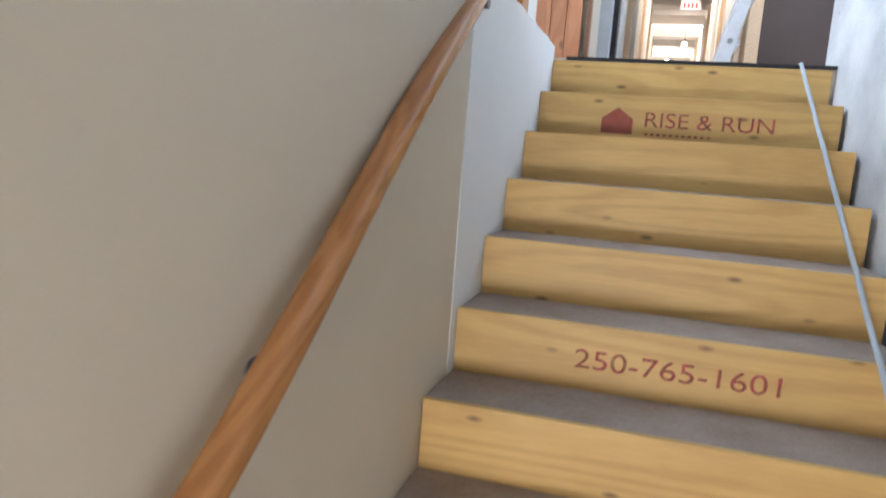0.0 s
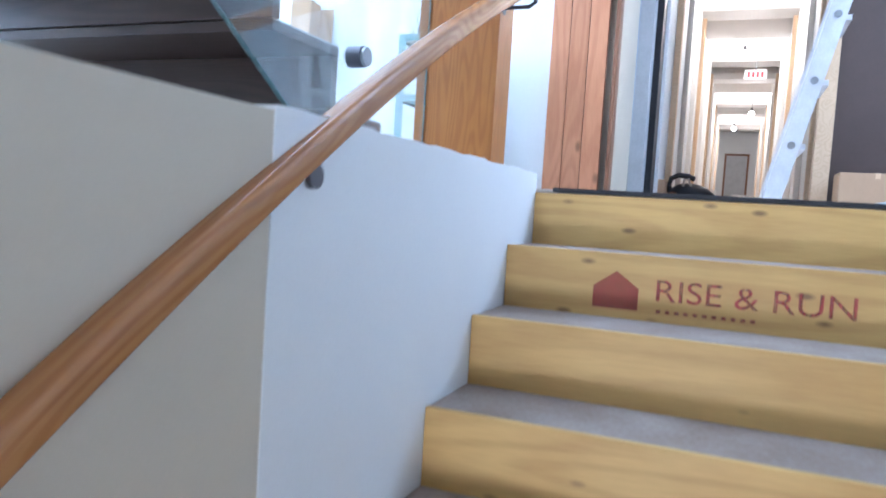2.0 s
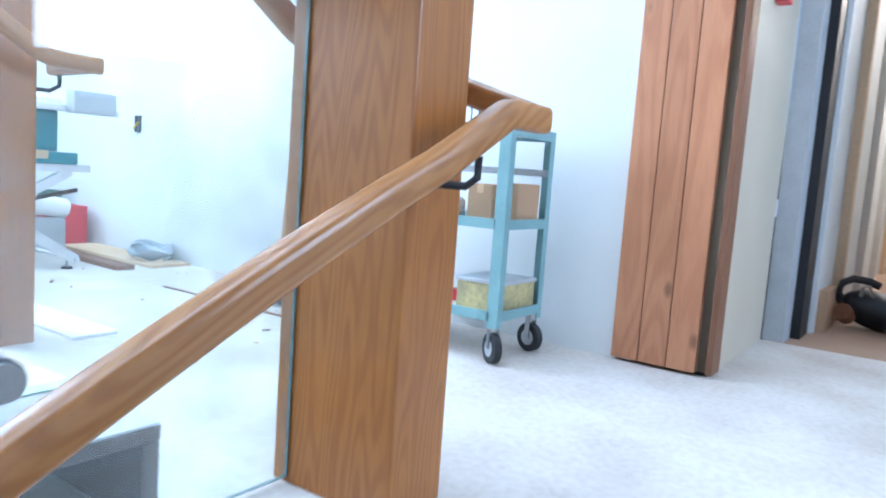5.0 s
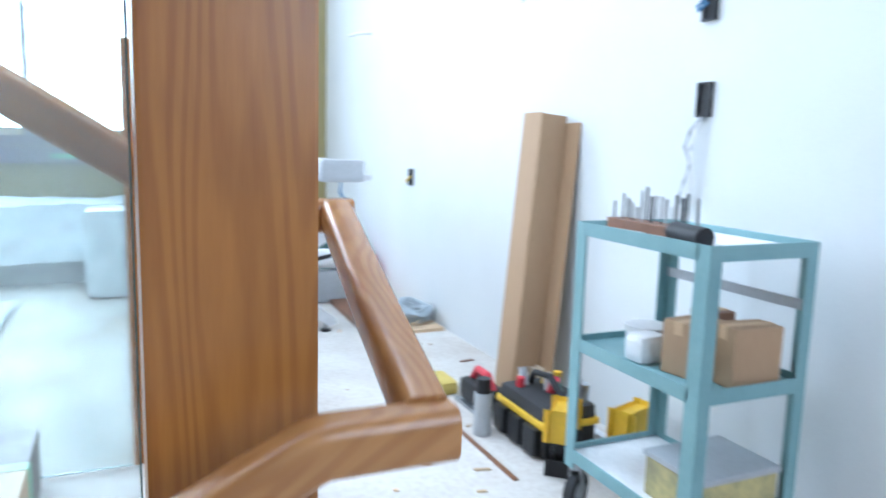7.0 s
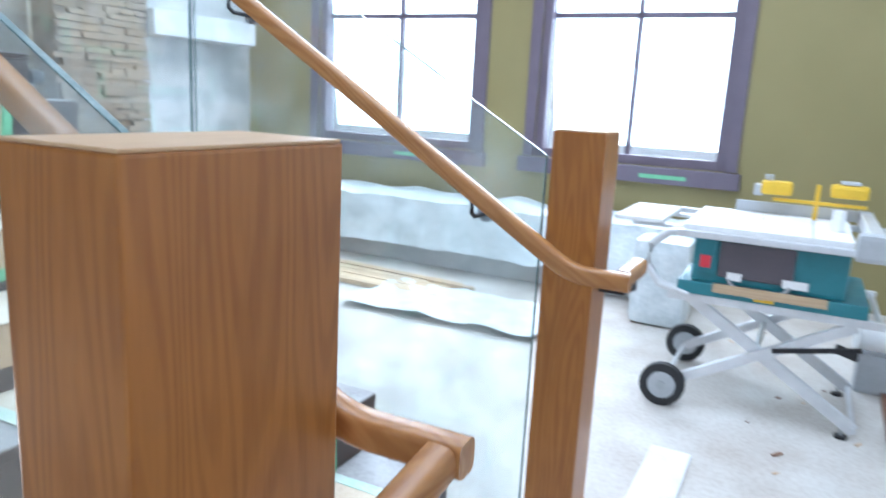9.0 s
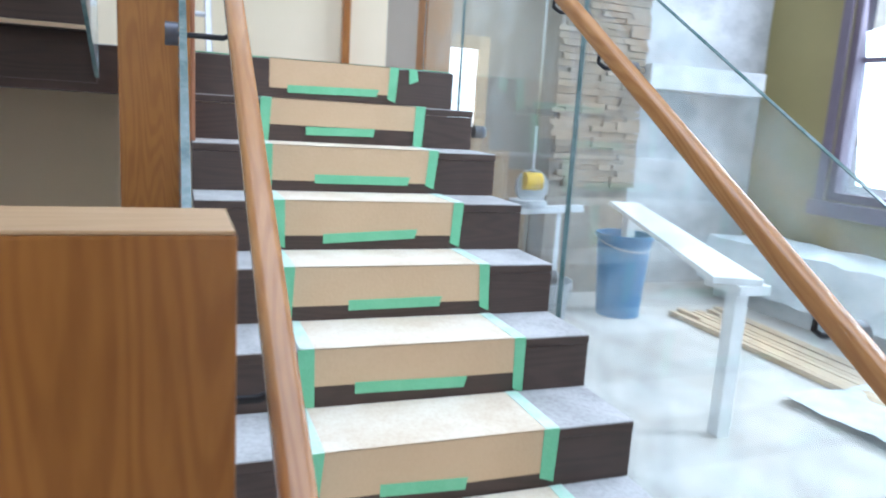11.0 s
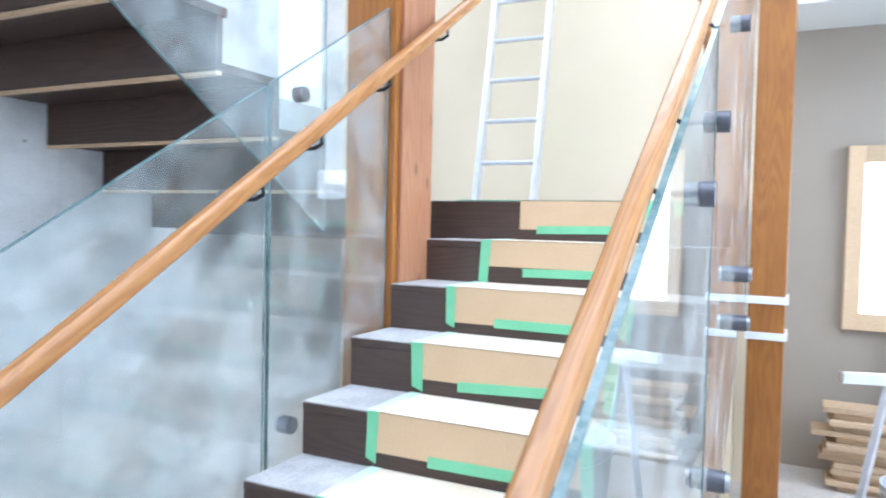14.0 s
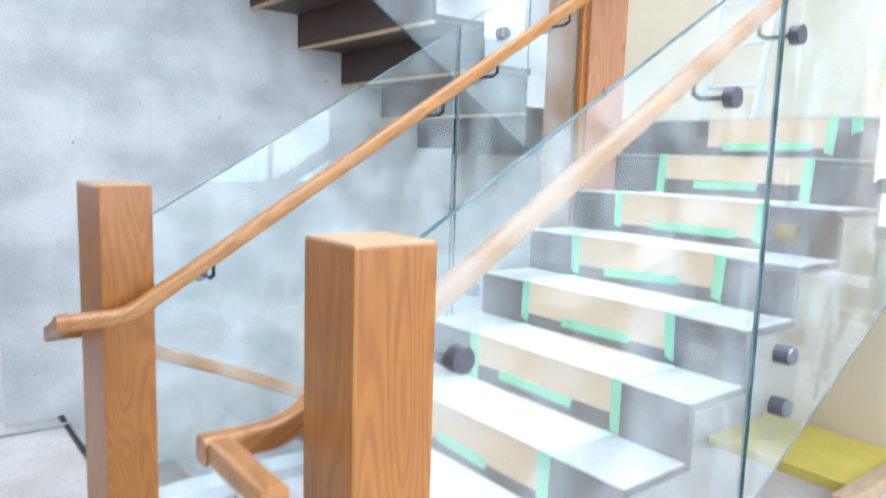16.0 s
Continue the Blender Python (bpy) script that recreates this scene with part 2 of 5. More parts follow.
ink_noise, ink_fade, ink_clear, ink_mix = ink_n.new("ShaderNodeTexNoise"), ink_n.new("ShaderNodeMapRange"), ink_n.new("ShaderNodeBsdfTransparent"), ink_n.new("ShaderNodeMixShader")
ink_noise.inputs["Scale"].default_value, ink_noise.inputs["Detail"].default_value = 38, 4
ink_fade.inputs[1].default_value, ink_fade.inputs[2].default_value = 0.38, 0.62
ink_fade.inputs[3].default_value, ink_fade.inputs[4].default_value = 0.18, 0.9
ink_l.new(ink_noise.outputs[0], ink_fade.inputs[0])
ink_l.new(ink_fade.outputs[0], ink_mix.inputs[0])
ink_l.new(ink_clear.outputs[0], ink_mix.inputs[1])
ink_l.new(ink_n["Principled BSDF"].outputs[0], ink_mix.inputs[2])
ink_l.new(ink_mix.outputs[0], ink_n["Material Output"].inputs["Surface"])
M_brown = mat("dark_brown_door", (0.07, 0.045, 0.035), 0.5, scale=4)
M_trim = wood("brown_door_trim", (0.26, 0.12, 0.06), (0.14, 0.06, 0.03), "z", 0.5, 7)
M_bulb = glow("lit_bulb", (1.0, 0.86, 0.62), 90)
M_cable = mat("grey_cable", (0.42, 0.48, 0.52), 0.5, scale=9)


# ---- mesh helpers ----
ORG = {}


def box(bm, x0, x1, y0, y1, z0, z1, bevel=0.0, m=None):
    geo = bmesh.ops.create_cube(bm, size=1)
    vs = geo["verts"]
    for v in vs:
        v.co = Vector(((x0 + x1) / 2 + v.co.x * (x1 - x0), (y0 + y1) / 2 + v.co.y * (y1 - y0), (z0 + z1) / 2 + v.co.z * (z1 - z0)))
        if m is not None:
            v.co = m @ v.co
    if bevel:
        es = list({e for v in vs for e in v.link_edges})
        bmesh.ops.bevel(bm, geom=es, offset=bevel, segments=2, affect="EDGES", profile=0.7)
    return bm


def B(*a, **k):
    return box(bmesh.new(), *a, **k)


def prism(bm, pts, axis, a, b):
    """An outline of 2D points, drawn out along an axis from a to b."""
    def at(p, s):
        return {"x": (s, p[0], p[1]), "y": (p[0], s, p[1]), "z": (p[0], p[1], s)}[axis]
    lo, hi = [bm.verts.new(at(p, a)) for p in pts], [bm.verts.new(at(p, b)) for p in pts]
    bm.faces.new(lo)
    bm.faces.new(hi)
    for i in range(len(pts)):
        j = (i + 1) % len(pts)
        bm.faces.new((lo[i], lo[j], hi[j], hi[i]))
    bmesh.ops.recalc_face_normals(bm, faces=bm.faces)
    return bm


def cyl(bm, p, q, r, seg=16, r2=None):
    p, q = Vector(p), Vector(q)
    d = q - p
    m = Matrix.Translation((p + q) / 2) @ d.to_track_quat("Z", "Y").to_matrix().to_4x4()
    bmesh.ops.create_cone(bm, cap_ends=True, segments=seg, radius1=r, radius2=r if r2 is None else r2, depth=d.length, matrix=m)
    return bm


def beam(bm, p, q, w, h, bevel=0.0):
    """A bar with a w by h section from p to q; h stands up."""
    p, q = Vector(p), Vector(q)
    d = q - p
    side = d.cross(Vector((0, 0, 1)))
    side = side.normalized() if side.length > 1e-6 else Vector((1, 0, 0))
    up = side.cross(d).normalized()
    m = Matrix((side, d.normalized(), up)).transposed().to_4x4()
    m.translation = (p + q) / 2
    return box(bm, -w / 2, w / 2, -d.length / 2, d.length / 2, -h / 2, h / 2, bevel, m)


def tube(bm, pts, r, seg=8, flat=1.0):
    """A bent rod through pts; flat scales its height."""
    pts = [Vector(p) for p in pts]
    rings = []
    for i, p in enumerate(pts):
        d = (pts[min(i + 1, len(pts) - 1)] - pts[max(i - 1, 0)]).normalized()
        side = d.cross(Vector((0, 0, 1)))
        side = side.normalized() if side.length > 1e-4 else Vector((1, 0, 0))
        up = side.cross(d).normalized()
        rings.append([bm.verts.new(p + side * (r * math.cos(2 * math.pi * k / seg)) + up * (r * flat * math.sin(2 * math.pi * k / seg))) for k in range(seg)])
    for a, b in zip(rings, rings[1:]):
        for k in range(seg):
            bm.faces.new((a[k], a[(k + 1) % seg], b[(k + 1) % seg], b[k]))
    bm.faces.new(rings[0])
    bm.faces.new(rings[-1])
    bmesh.ops.recalc_face_normals(bm, faces=bm.faces)
    return bm


def link(name, bm, material, origin=(0, 0, 0), smooth=False):
    me = bpy.data.meshes.new(name)
    if Vector(origin).length:
        bmesh.ops.translate(bm, verts=bm.verts, vec=-Vector(origin))
    bm.to_mesh(me)
    bm.free()
    me.materials.append(material)
    if smooth:
        for p in me.polygons:
            p.use_smooth = True
        me.set_sharp_from_angle(angle=radians(38))
    return new(name, me)


def thing(name, at, label, category, group="", kind=""):
    ob = new(name)
    ob.empty_display_size = 0.1
    ob.location = at
    ORG[ob.name] = Vector(at)
    return tagged(ob, label, category, group, kind)


def part(name, bm, material, parent, label="", smooth=False):
    """One mesh, given in world metres, under a thing or under a part."""
    o = ORG[parent.name]
    ob = link(name, bm, material, o, smooth)
    ob.parent = parent
    ORG[ob.name] = o
    return tagged(ob, label)


def single(name, bm, material, label, category, kind="", smooth=False, group=""):
    ob = link(name, bm, material, smooth=smooth)
    ORG[ob.name] = Vector((0, 0, 0))
    return tagged(ob, label, category, group, kind)


def struct(name, bm, material, label, category="wall"):
    return single(name, bm, material, label, category, "structure")


# ---- structure ----
RISE, RUN = 0.178, 0.28
WX0, WX1 = 0.0, 1.17          # basement flight
UX0, UX1 = -1.69, -0.465      # main flight
URUN, UY = 0.2845, -0.245     # main flight: run, front of first tread
LAND = 9 * RISE
CEIL = 5.6
bm = bmesh.new()
box(bm, -5.5, -0.13, -4.5, 1.551, -0.3, 0.0)
box(bm, -0.13, 1.17, 0.022, 1.551, -0.3, 0.0)
box(bm, 1.17, 2.6, 0.26, 1.551, -0.3, 0.0)
box(bm, -0.03, 2.6, 1.551, 2.42, -0.3, 0.0)
struct("floor", bm, M_floor, "dusty pale subfloor covered with building dust", "floor")
struct("floor_corridor", B(0.0, 1.3, 2.42, 18.6, -0.3, 0.0), mat("brown_paper_floor", (0.40, 0.26, 0.17), 0.7, scale=3), "brown paper covered corridor floor", "floor")
struct("floor_edge", B(0.06, 1.17, 0.004, 0.03, -0.008, 0.006), M_black, "dark metal edging strip at the stair head", "trim")
bm = bmesh.new()
box(bm, -0.13, 0.0, -5.3, -1.46, -3.4, 0.045)
struct("wall_stair_beige", bm, M_beige, "beige painted wall beside the basement stair")
bm = bmesh.new()
random.seed(4)
ragged = [(0.012 - 1.472 * k / 40, 0.052 + random.uniform(-0.003, 0.0035)) for k in range(41)]
prism(bm, [(-1.46, -3.4), (0.012, -3.4)] + ragged, "x", -0.129, 0.002)
struct("wall_stair_white", bm, M_white, "white primed plasterboard with a ragged top edge")
struct("wall_east", B(1.17, 1.4, -5.3, 0.26, -3.4, CEIL), M_concrete, "grey board-formed concrete stair wall")
for k in range(7):
    z = 0.42 + 0.6 * k
    struct("trim_form_line", B(1.1665, 1.1695, -3.9, 0.255, z, z + 0.006), M_concrete, "fine ridge left by the concrete formwork", "trim")
for y in (-2.9, -1.68, -0.46):
    struct("trim_form_line", B(1.1668, 1.1692, y, y + 0.005, 0.43, 4.6), M_concrete, "fine upright ridge left by the concrete formwork", "trim")
random.seed(41)
for k in range(46):
    y, z, r_ = random.uniform(-3.6, 0.2), random.uniform(0.05, 3.6), random.uniform(0.003, 0.008)
    struct("trim_air_hole", cyl(bmesh.new(), (1.1675, y, z), (1.1698, y, z), r_, 7), M_tread, "small dark air hole in the concrete", "trim")
struct("wall_basement_end", B(-0.13, 1.4, -5.5, -5.3, -3.4, 1.4), M_beige, "beige wall closing the basement stair")
struct("floor_basement", B(-0.13, 1.4, -5.3, -3.0, -3.4, -2.85), M_tread, "dusty brown basement landing", "floor")
struct("wall_north", B(-5.5, -0.30, 1.551, 1.7, 0, CEIL), M_white, "white primed plasterboard wall")
struct("wall_north_corner", B(-0.30, -0.03, 1.60, 2.4, 0, CEIL), M_beige, "beige painted wall turning into the corridor")
struct("ceiling", B(-5.7, 2.8, -5.5, 2.6, CEIL, CEIL + 0.15), M_ceiling, "pale ceiling over the stair hall", "ceiling")
struct("wall_north_upper", B(-0.03, 2.6, 2.42, 2.55, 2.32, CEIL), M_white, "white wall over the corridor opening")
struct("wall_far_east", B(2.6, 2.75, 0.26, 2.55, 0, 0.9), M_taupe, "taupe wall beyond the ladder")
struct("wall_far_east_upper", B(2.6, 2.75, 0.26, 2.55, 3.2, CEIL), M_taupe, "taupe wall over the assumed east window")
for a, b in ((0.26, 0.5), (2.2, 2.55)):
    struct("wall_far_east_pier", B(2.6, 2.75, a, b, 0.9, 3.2), M_taupe, "taupe wall beside the assumed east window")
# unseen opening, assumed so that the added east light has a place
w4 = thing("window_4", (2.67, 1.35, 0.9), "assumed east window, out of view, added around the east light", "window", kind="structure")
for a in ((0.5, 0.57, 0.9, 3.2), (2.13, 2.2, 0.9, 3.2), (0.57, 2.13, 0.9, 0.97), (0.57, 2.13, 3.13, 3.2)):
    part("window_frame", B(2.64, 2.72, *a, 0.005), M_frame, w4)
struct("wall_east_return", B(1.4, 2.6, 0.1, 0.26, 0, CEIL), M_concrete, "concrete return wall")
# west wall with two tall windows
WINS = ((-3.63, -1.96), (-1.41, 0.10))
SILL, HEAD = 0.90, 4.2
bm = bmesh.new()
ys = [-4.5, -3.63, -1.96, -1.41, 0.10, 1.7]
for a, b in ((-4.6, -3.63), (-1.96, -1.41), (0.10, 1.7)):
    box(bm, -5.7, -5.5, a, b, 0, CEIL)
for a, b in WINS:
    box(bm, -5.7, -5.5, a, b, 0, SILL)
    box(bm, -5.7, -5.5, a, b, HEAD, CEIL)
struct("wall_west", bm, M_olive, "olive painted wall with two tall windows")
for i, (a, b) in enumerate(WINS):
    w = thing("window_%d" % (i + 1), (-5.6, (a + b) / 2, SILL), "tall window in a dark frame, bright outside", "window", kind="structure")
    e = 0.07
    for n_, bb in (("window_frame", (a, a + e, SILL, HEAD)), ("window_frame", (b - e, b, SILL, HEAD)), ("window_frame", (a + e, b - e, SILL, SILL + e)), ("window_frame", (a + e, b - e, HEAD - e, HEAD)),
                   ("mullion", ((a + b) / 2 - 0.02, (a + b) / 2 + 0.02, SILL + e, HEAD - e)), ("transom", (a + e, b - e, 2.02, 2.06))):
        part(n_, B(-5.66, -5.515 if n_ == "window_frame" else -5.59, bb[0], bb[1], bb[2], bb[3], 0.006), M_frame, w)
    part("window_sill", B(-5.5, -5.44, a - 0.12, b + 0.12, SILL - 0.13, SILL - 0.005, 0.006), M_frame, w)
    for s in (-0.09, 0.0):
        part("casing", B(-5.5, -5.478, (a if s else b) + s, (a if s else b) + s + 0.09, SILL, HEAD, 0.004), M_frame, w)
    part("tape", B(-5.44, -5.437, a + 0.9, a + 1.25, SILL - 0.09, SILL - 0.06), M_tape, w, "strip of green masking tape")
    pn = part("pane", B(-5.60, -5.594, a + e, b - e, SILL + e, HEAD - e), M_glass, w)
    pn.visible_shadow = False
struct("ground", B(-300, -8, -300, 300, -0.6, -0.5), mat("snowy_ground", (0.75, 0.77, 0.8), 0.8), "pale ground outside the windows", "ground")
# south side
struct("wall_south_taupe", B(-3.2, -1.75, -4.65, -4.5, 0, 2.75), M_taupe, "taupe wall with a small window")
struct("wall_south_bulkhead", B(-3.2, -1.75, -4.65, -3.9, 2.75, CEIL), M_white, "white bulkhead over the recess")
struct("wall_south_landing", B(-1.75, 1.17, -4.15, -4.0, 0, CEIL), M_cream, "cream wall behind the stair landing")
struct("wall_south_return", B(-1.75, -1.6, -4.65, -4.15, 0, CEIL), M_cream, "cream wall end beside the landing")
struct("wall_south_concrete", B(-5.7, -4.0, -4.65, -4.5, 0, CEIL), M_concrete, "grey concrete wall beside the fireplace")
struct("concrete_ledge", B(-5.2, -4.02, -4.5, -4.15, 1.72, 1.92, 0.01), M_concrete, "pale concrete ledge beside the fireplace", "ledge")
struct("wall_under_landing", B(-1.69, -0.13, -3.2, -3.1, 0, LAND - 0.2), M_cream, "yellow-cream wall beneath the landing")

# corridor
struct("wall_corridor_left", B(-0.03, 0.12, 2.78, 18.6, 0, 2.6), M_white, "unfinished plasterboard corridor wall")
struct("wall_corridor_right", B(1.12, 1.3, 2.78, 18.6, 0, 2.6), M_white, "unfinished plasterboard corridor wall")
struct("wall_corridor_end", B(-0.03, 1.3, 18.6, 18.75, 0, 2.6), M_white, "white wall closing the corridor")
struct("ceiling_corridor", B(-0.03, 1.3, 2.56, 18.75, 2.6, 2.7), wood("open_joist_ceiling", (0.42, 0.25, 0.14), (0.2, 0.1, 0.05), "x", 0.7), "open wooden joist ceiling of the corridor", "ceiling")
for k in range(11):
    y = 3.6 + k * 1.35
    struct("ceiling_beam_%d" % (k + 1), B(0.12, 1.12, y, y + 0.42, 2.28, 2.6, 0.01), M_ceiling, "plastered cross beam under the corridor ceiling", "beam")
for k in range(14):
    y = 3.3 + k * 1.1
    for x0, x1 in ((0.12, 0.165), (1.075, 1.12)):
        struct("stud", B(x0, x1, y, y + 0.09, 0, 2.28, 0.004), M_ceiling if k % 3 else M_lumber, "corridor wall stud", "trim")
dj = thing("door_1", (0.05, 2.6, 0), "dark open doorway with a grey jamb", "door", kind="structure")
part("jamb", B(-0.03, 0.06, 2.42, 2.56, 0, 2.32, 0.006), M_grey, dj)
part("door_leaf", B(0.0, 0.10, 2.565, 2.77, 0, 2.3, 0.004), M_black, dj)
dk = thing("door_2", (1.4, 2.5, 0), "dark brown door beside the ladder", "door", kind="structure")
part("door_leaf", B(1.12, 1.62, 2.44, 2.49, 0.01, 2.25, 0.006), M_brown, dk)
part("jamb", B(1.62, 1.74, 2.40, 2.5, 0, 2.3, 0.006), M_white, dk)
part("jamb", B(1.03, 1.12, 2.40, 2.5, 0, 2.3, 0.006), M_lumber, dk)
struct("wall_ladder", B(1.74, 2.6, 2.42, 2.55, 0, 2.32), M_painted, "pale wall beside the dark door")
fd = thing("door_3", (0.62, 18.59, 0), "grey door in a brown frame at the corridor end", "door", kind="structure")
part("door_leaf", B(0.36, 0.88, 18.56, 18.597, 0, 1.75, 0.004), M_grey, fd)
for x in (0.31, 0.88):
    part("door_frame", B(x, x + 0.05, 18.55, 18.6, 0, 1.8, 0.004), M_trim, fd)
part("door_frame", B(0.36, 0.88, 18.55, 18.6, 1.75, 1.8, 0.004), M_trim, fd)


def hanging_bulb(x, y, z):
    t = thing("hanging_bulb", (x, y, z), "bare lit bulb hanging in the corridor", "lamp", "corridor bulbs")
    bm = bmesh.new()
    bmesh.ops.create_uvsphere(bm, u_segments=14, v_segments=10, radius=0.045, matrix=Matrix.Translation((x, y, z)))
    g = part("bulb", bm, M_bulb, t, smooth=True)
    g.visible_shadow = False
    part("socket", cyl(bmesh.new(), (x, y, z + 0.04), (x, y, z + 0.11), 0.02), M_black, t)
    part("cord", cyl(bmesh.new(), (x, y, z + 0.11), (x, y, 2.6), 0.004, 6), M_black, t)
    lamp("bulb_light", "POINT", pose(x, y, z), 26, (1, 0.80, 0.62), radius=0.045)


for y, z, x in ((5.2, 2.18, 0.78), (7.9, 2.15, 0.6), (12.0, 1.95, 0.8), (15.5, 2.1, 0.5)):
    hanging_bulb(x, y, z)

# ---- basement staircase ----
st = thing("basement_staircase", (0.6, 0, 0), "straight stair with knotty yellow plywood risers", "staircase", kind="structure")
for k in range(16):
    y, z = -RUN * k, -RISE * k
    part("riser", B(WX0 + 0.003, WX1 - 0.017, y, y + 0.02, z - RISE - 0.02, z - (0.0 if k else 0.012), 0.003), M_ply, st)
    if k:
        part("tread", B(WX0 + 0.003, WX1 - 0.017, y + 0.021, y + RUN - 0.001, z - 0.03, z - 0.003, 0.003), M_tread, st)


def lettering(name, text, size, m, material, parent, width=None):
    cu = bpy.data.curves.new(name, "FONT")
    cu.body, cu.size, cu.extrude = text, size, 0.0006
    tmp = new(name, cu)
    me = bpy.data.meshes.new_from_object(tmp.evaluated_get(bpy.context.evaluated_depsgraph_get()))
    bpy.data.objects.remove(tmp)
    if width:
        xs = [v.co.x for v in me.vertices]
        k = width / (max(xs) - min(xs))
        for v in me.vertices:
            v.co.x *= k
    me.transform(m)
    me.materials.append(material)
    ob = new(name, me)
    ob.parent = parent
    me.transform(Matrix.Translation(-ORG[parent.name]))
    return ob


# stencilled writing on two risers
lettering("stencil_lettering", "RISE & RUN", 0.085, pose(0.43, -RUN - 0.0012, -RISE - 0.122, 90), M_redink, st, 0.485)
bm = prism(bmesh.new(), [(0.265, -RISE - 0.155), (0.39, -RISE - 0.155), (0.39, -RISE - 0.095), (0.3275, -RISE - 0.05), (0.265, -RISE - 0.095)], "y", -RUN - 0.0015, -RUN - 0.0003)
part("stencil_house_shape", bm, M_redink, st, "red stencilled house shape")
bm = bmesh.new()
for k in range(11):
    box(bm, 0.44 + k * 0.024, 0.452 + k * 0.024, -RUN - 0.0012, -RUN - 0.0003, -RISE - 0.156, -RISE - 0.147)
part("stencil_small_print", bm, M_redink, st)
lettering("stencil_number", "250-765-1601", 0.075, pose(0.34, -5 * RUN - 0.0012, -5 * RISE - 0.12, 90), M_redink, st, 0.52)

# cable down the stair
cp = [(1.035, 0.5, 0.01), (1.03, 0.15, 0.009)]
for k in range(0, 12):
    y, z = -RUN * k, -RISE * k
    cp += [(1.03 + 0.008 * k, y - 0.004, z + 0.008), (1.036 + 0.008 * k, y - 0.14, z - 0.088)]
single("power_cable", tube(bmesh.new(), cp, 0.008), M_cable, "grey power cable lying down the stair treads", "cable", smooth=True)

# ---- newel posts ----


def newel(x0, x1, y0, y1, h, label):
    t = thing("newel_post", ((x0 + x1) / 2, (y0 + y1) / 2, 0), label, "post", "newel posts")
    part("shaft", B(x0, x1, y0, y1, 0, h - 0.004, 0.004), M_post, t)
    part("end_grain_cap", B(x0 + 0.002, x1 - 0.002, y0 + 0.002, y1 - 0.002, h - 0.004, h, 0.0015), wood("end_grain", (0.62, 0.42, 0.24), (0.45, 0.27, 0.13), "x", 0.4), t, "pale end-grain top")
    return t


newel(-0.468, -0.165, 0.012, 0.168, 1.275, "wide varnished fir newel post between two flights")
newel(-1.905, -1.748, -0.006, 0.147, 1.26, "square varnished fir newel post at the stair foot")
cl = thing("timber_column", (-0.34, -2.13, 0), "tall varnished timber column beside the stair", "column")
part("shaft", B(-0.46, -0.22, -2.28, -1.97, 0, CEIL, 0.006), M_post, cl)
part("facing_board", B(-0.478, -0.461, -2.27, -2.0, LAND - 2 * RISE, CEIL, 0.004), M_cedar, cl)
c2 = thing("timber_column", (-1.80, -3.2, 0), "tall timber column with two white bands", "column")
part("shaft", B(-1.9, -1.74, -3.3, -3.12, 0, CEIL, 0.006), M_post, c2)
for z in (0.98, 1.15):
    part("band", B(-1.912, -1.728, -3.312, -3.108, z, z + 0.035, 0.003), M_paper, c2)

# ---- main staircase ----
ms = thing("main_staircase", (-1.08, -1.3, 0), "dark stained stair with dusty treads up to a landing", "staircase", kind="structure")
for n_ in range(1, 10):
    y, z = UY - URUN * (n_ - 1), RISE * n_
    part("riser", B(UX0, UX1, y - 0.032, y - 0.002, z - RISE, z - 0.032, 0.003), M_dark, ms)
    if n_ < 9:
        part("tread", B(UX0, UX1, y - URUN - 0.03, y, z - 0.031, z - 0.004, 0.003), M_dark, ms)
        part("dust_layer", B(UX0 + 0.002, UX1 - 0.002, y - URUN, y - 0.002, z - 0.004, z), M_dusty, ms, "pale dust on the tread")
LY = UY - 8 * URUN
part("landing", B(UX0, WX1 - 0.002, -3.98, LY, LAND - 0.2, LAND - 0.004, 0.004), M_dark, ms)
part("landing_dust", B(UX0 + 0.004, WX1 - 0.004, -3.97, LY - 0.004, LAND - 0.004, LAND), M_dusty, ms)

# paper runner with green tape
rn = thing("paper_runner", (-1.08, UY, 0), "kraft paper runner taped over the stair with green tape", "runner")
random.seed(7)
PX0, PX1 = -1.42, -0.745
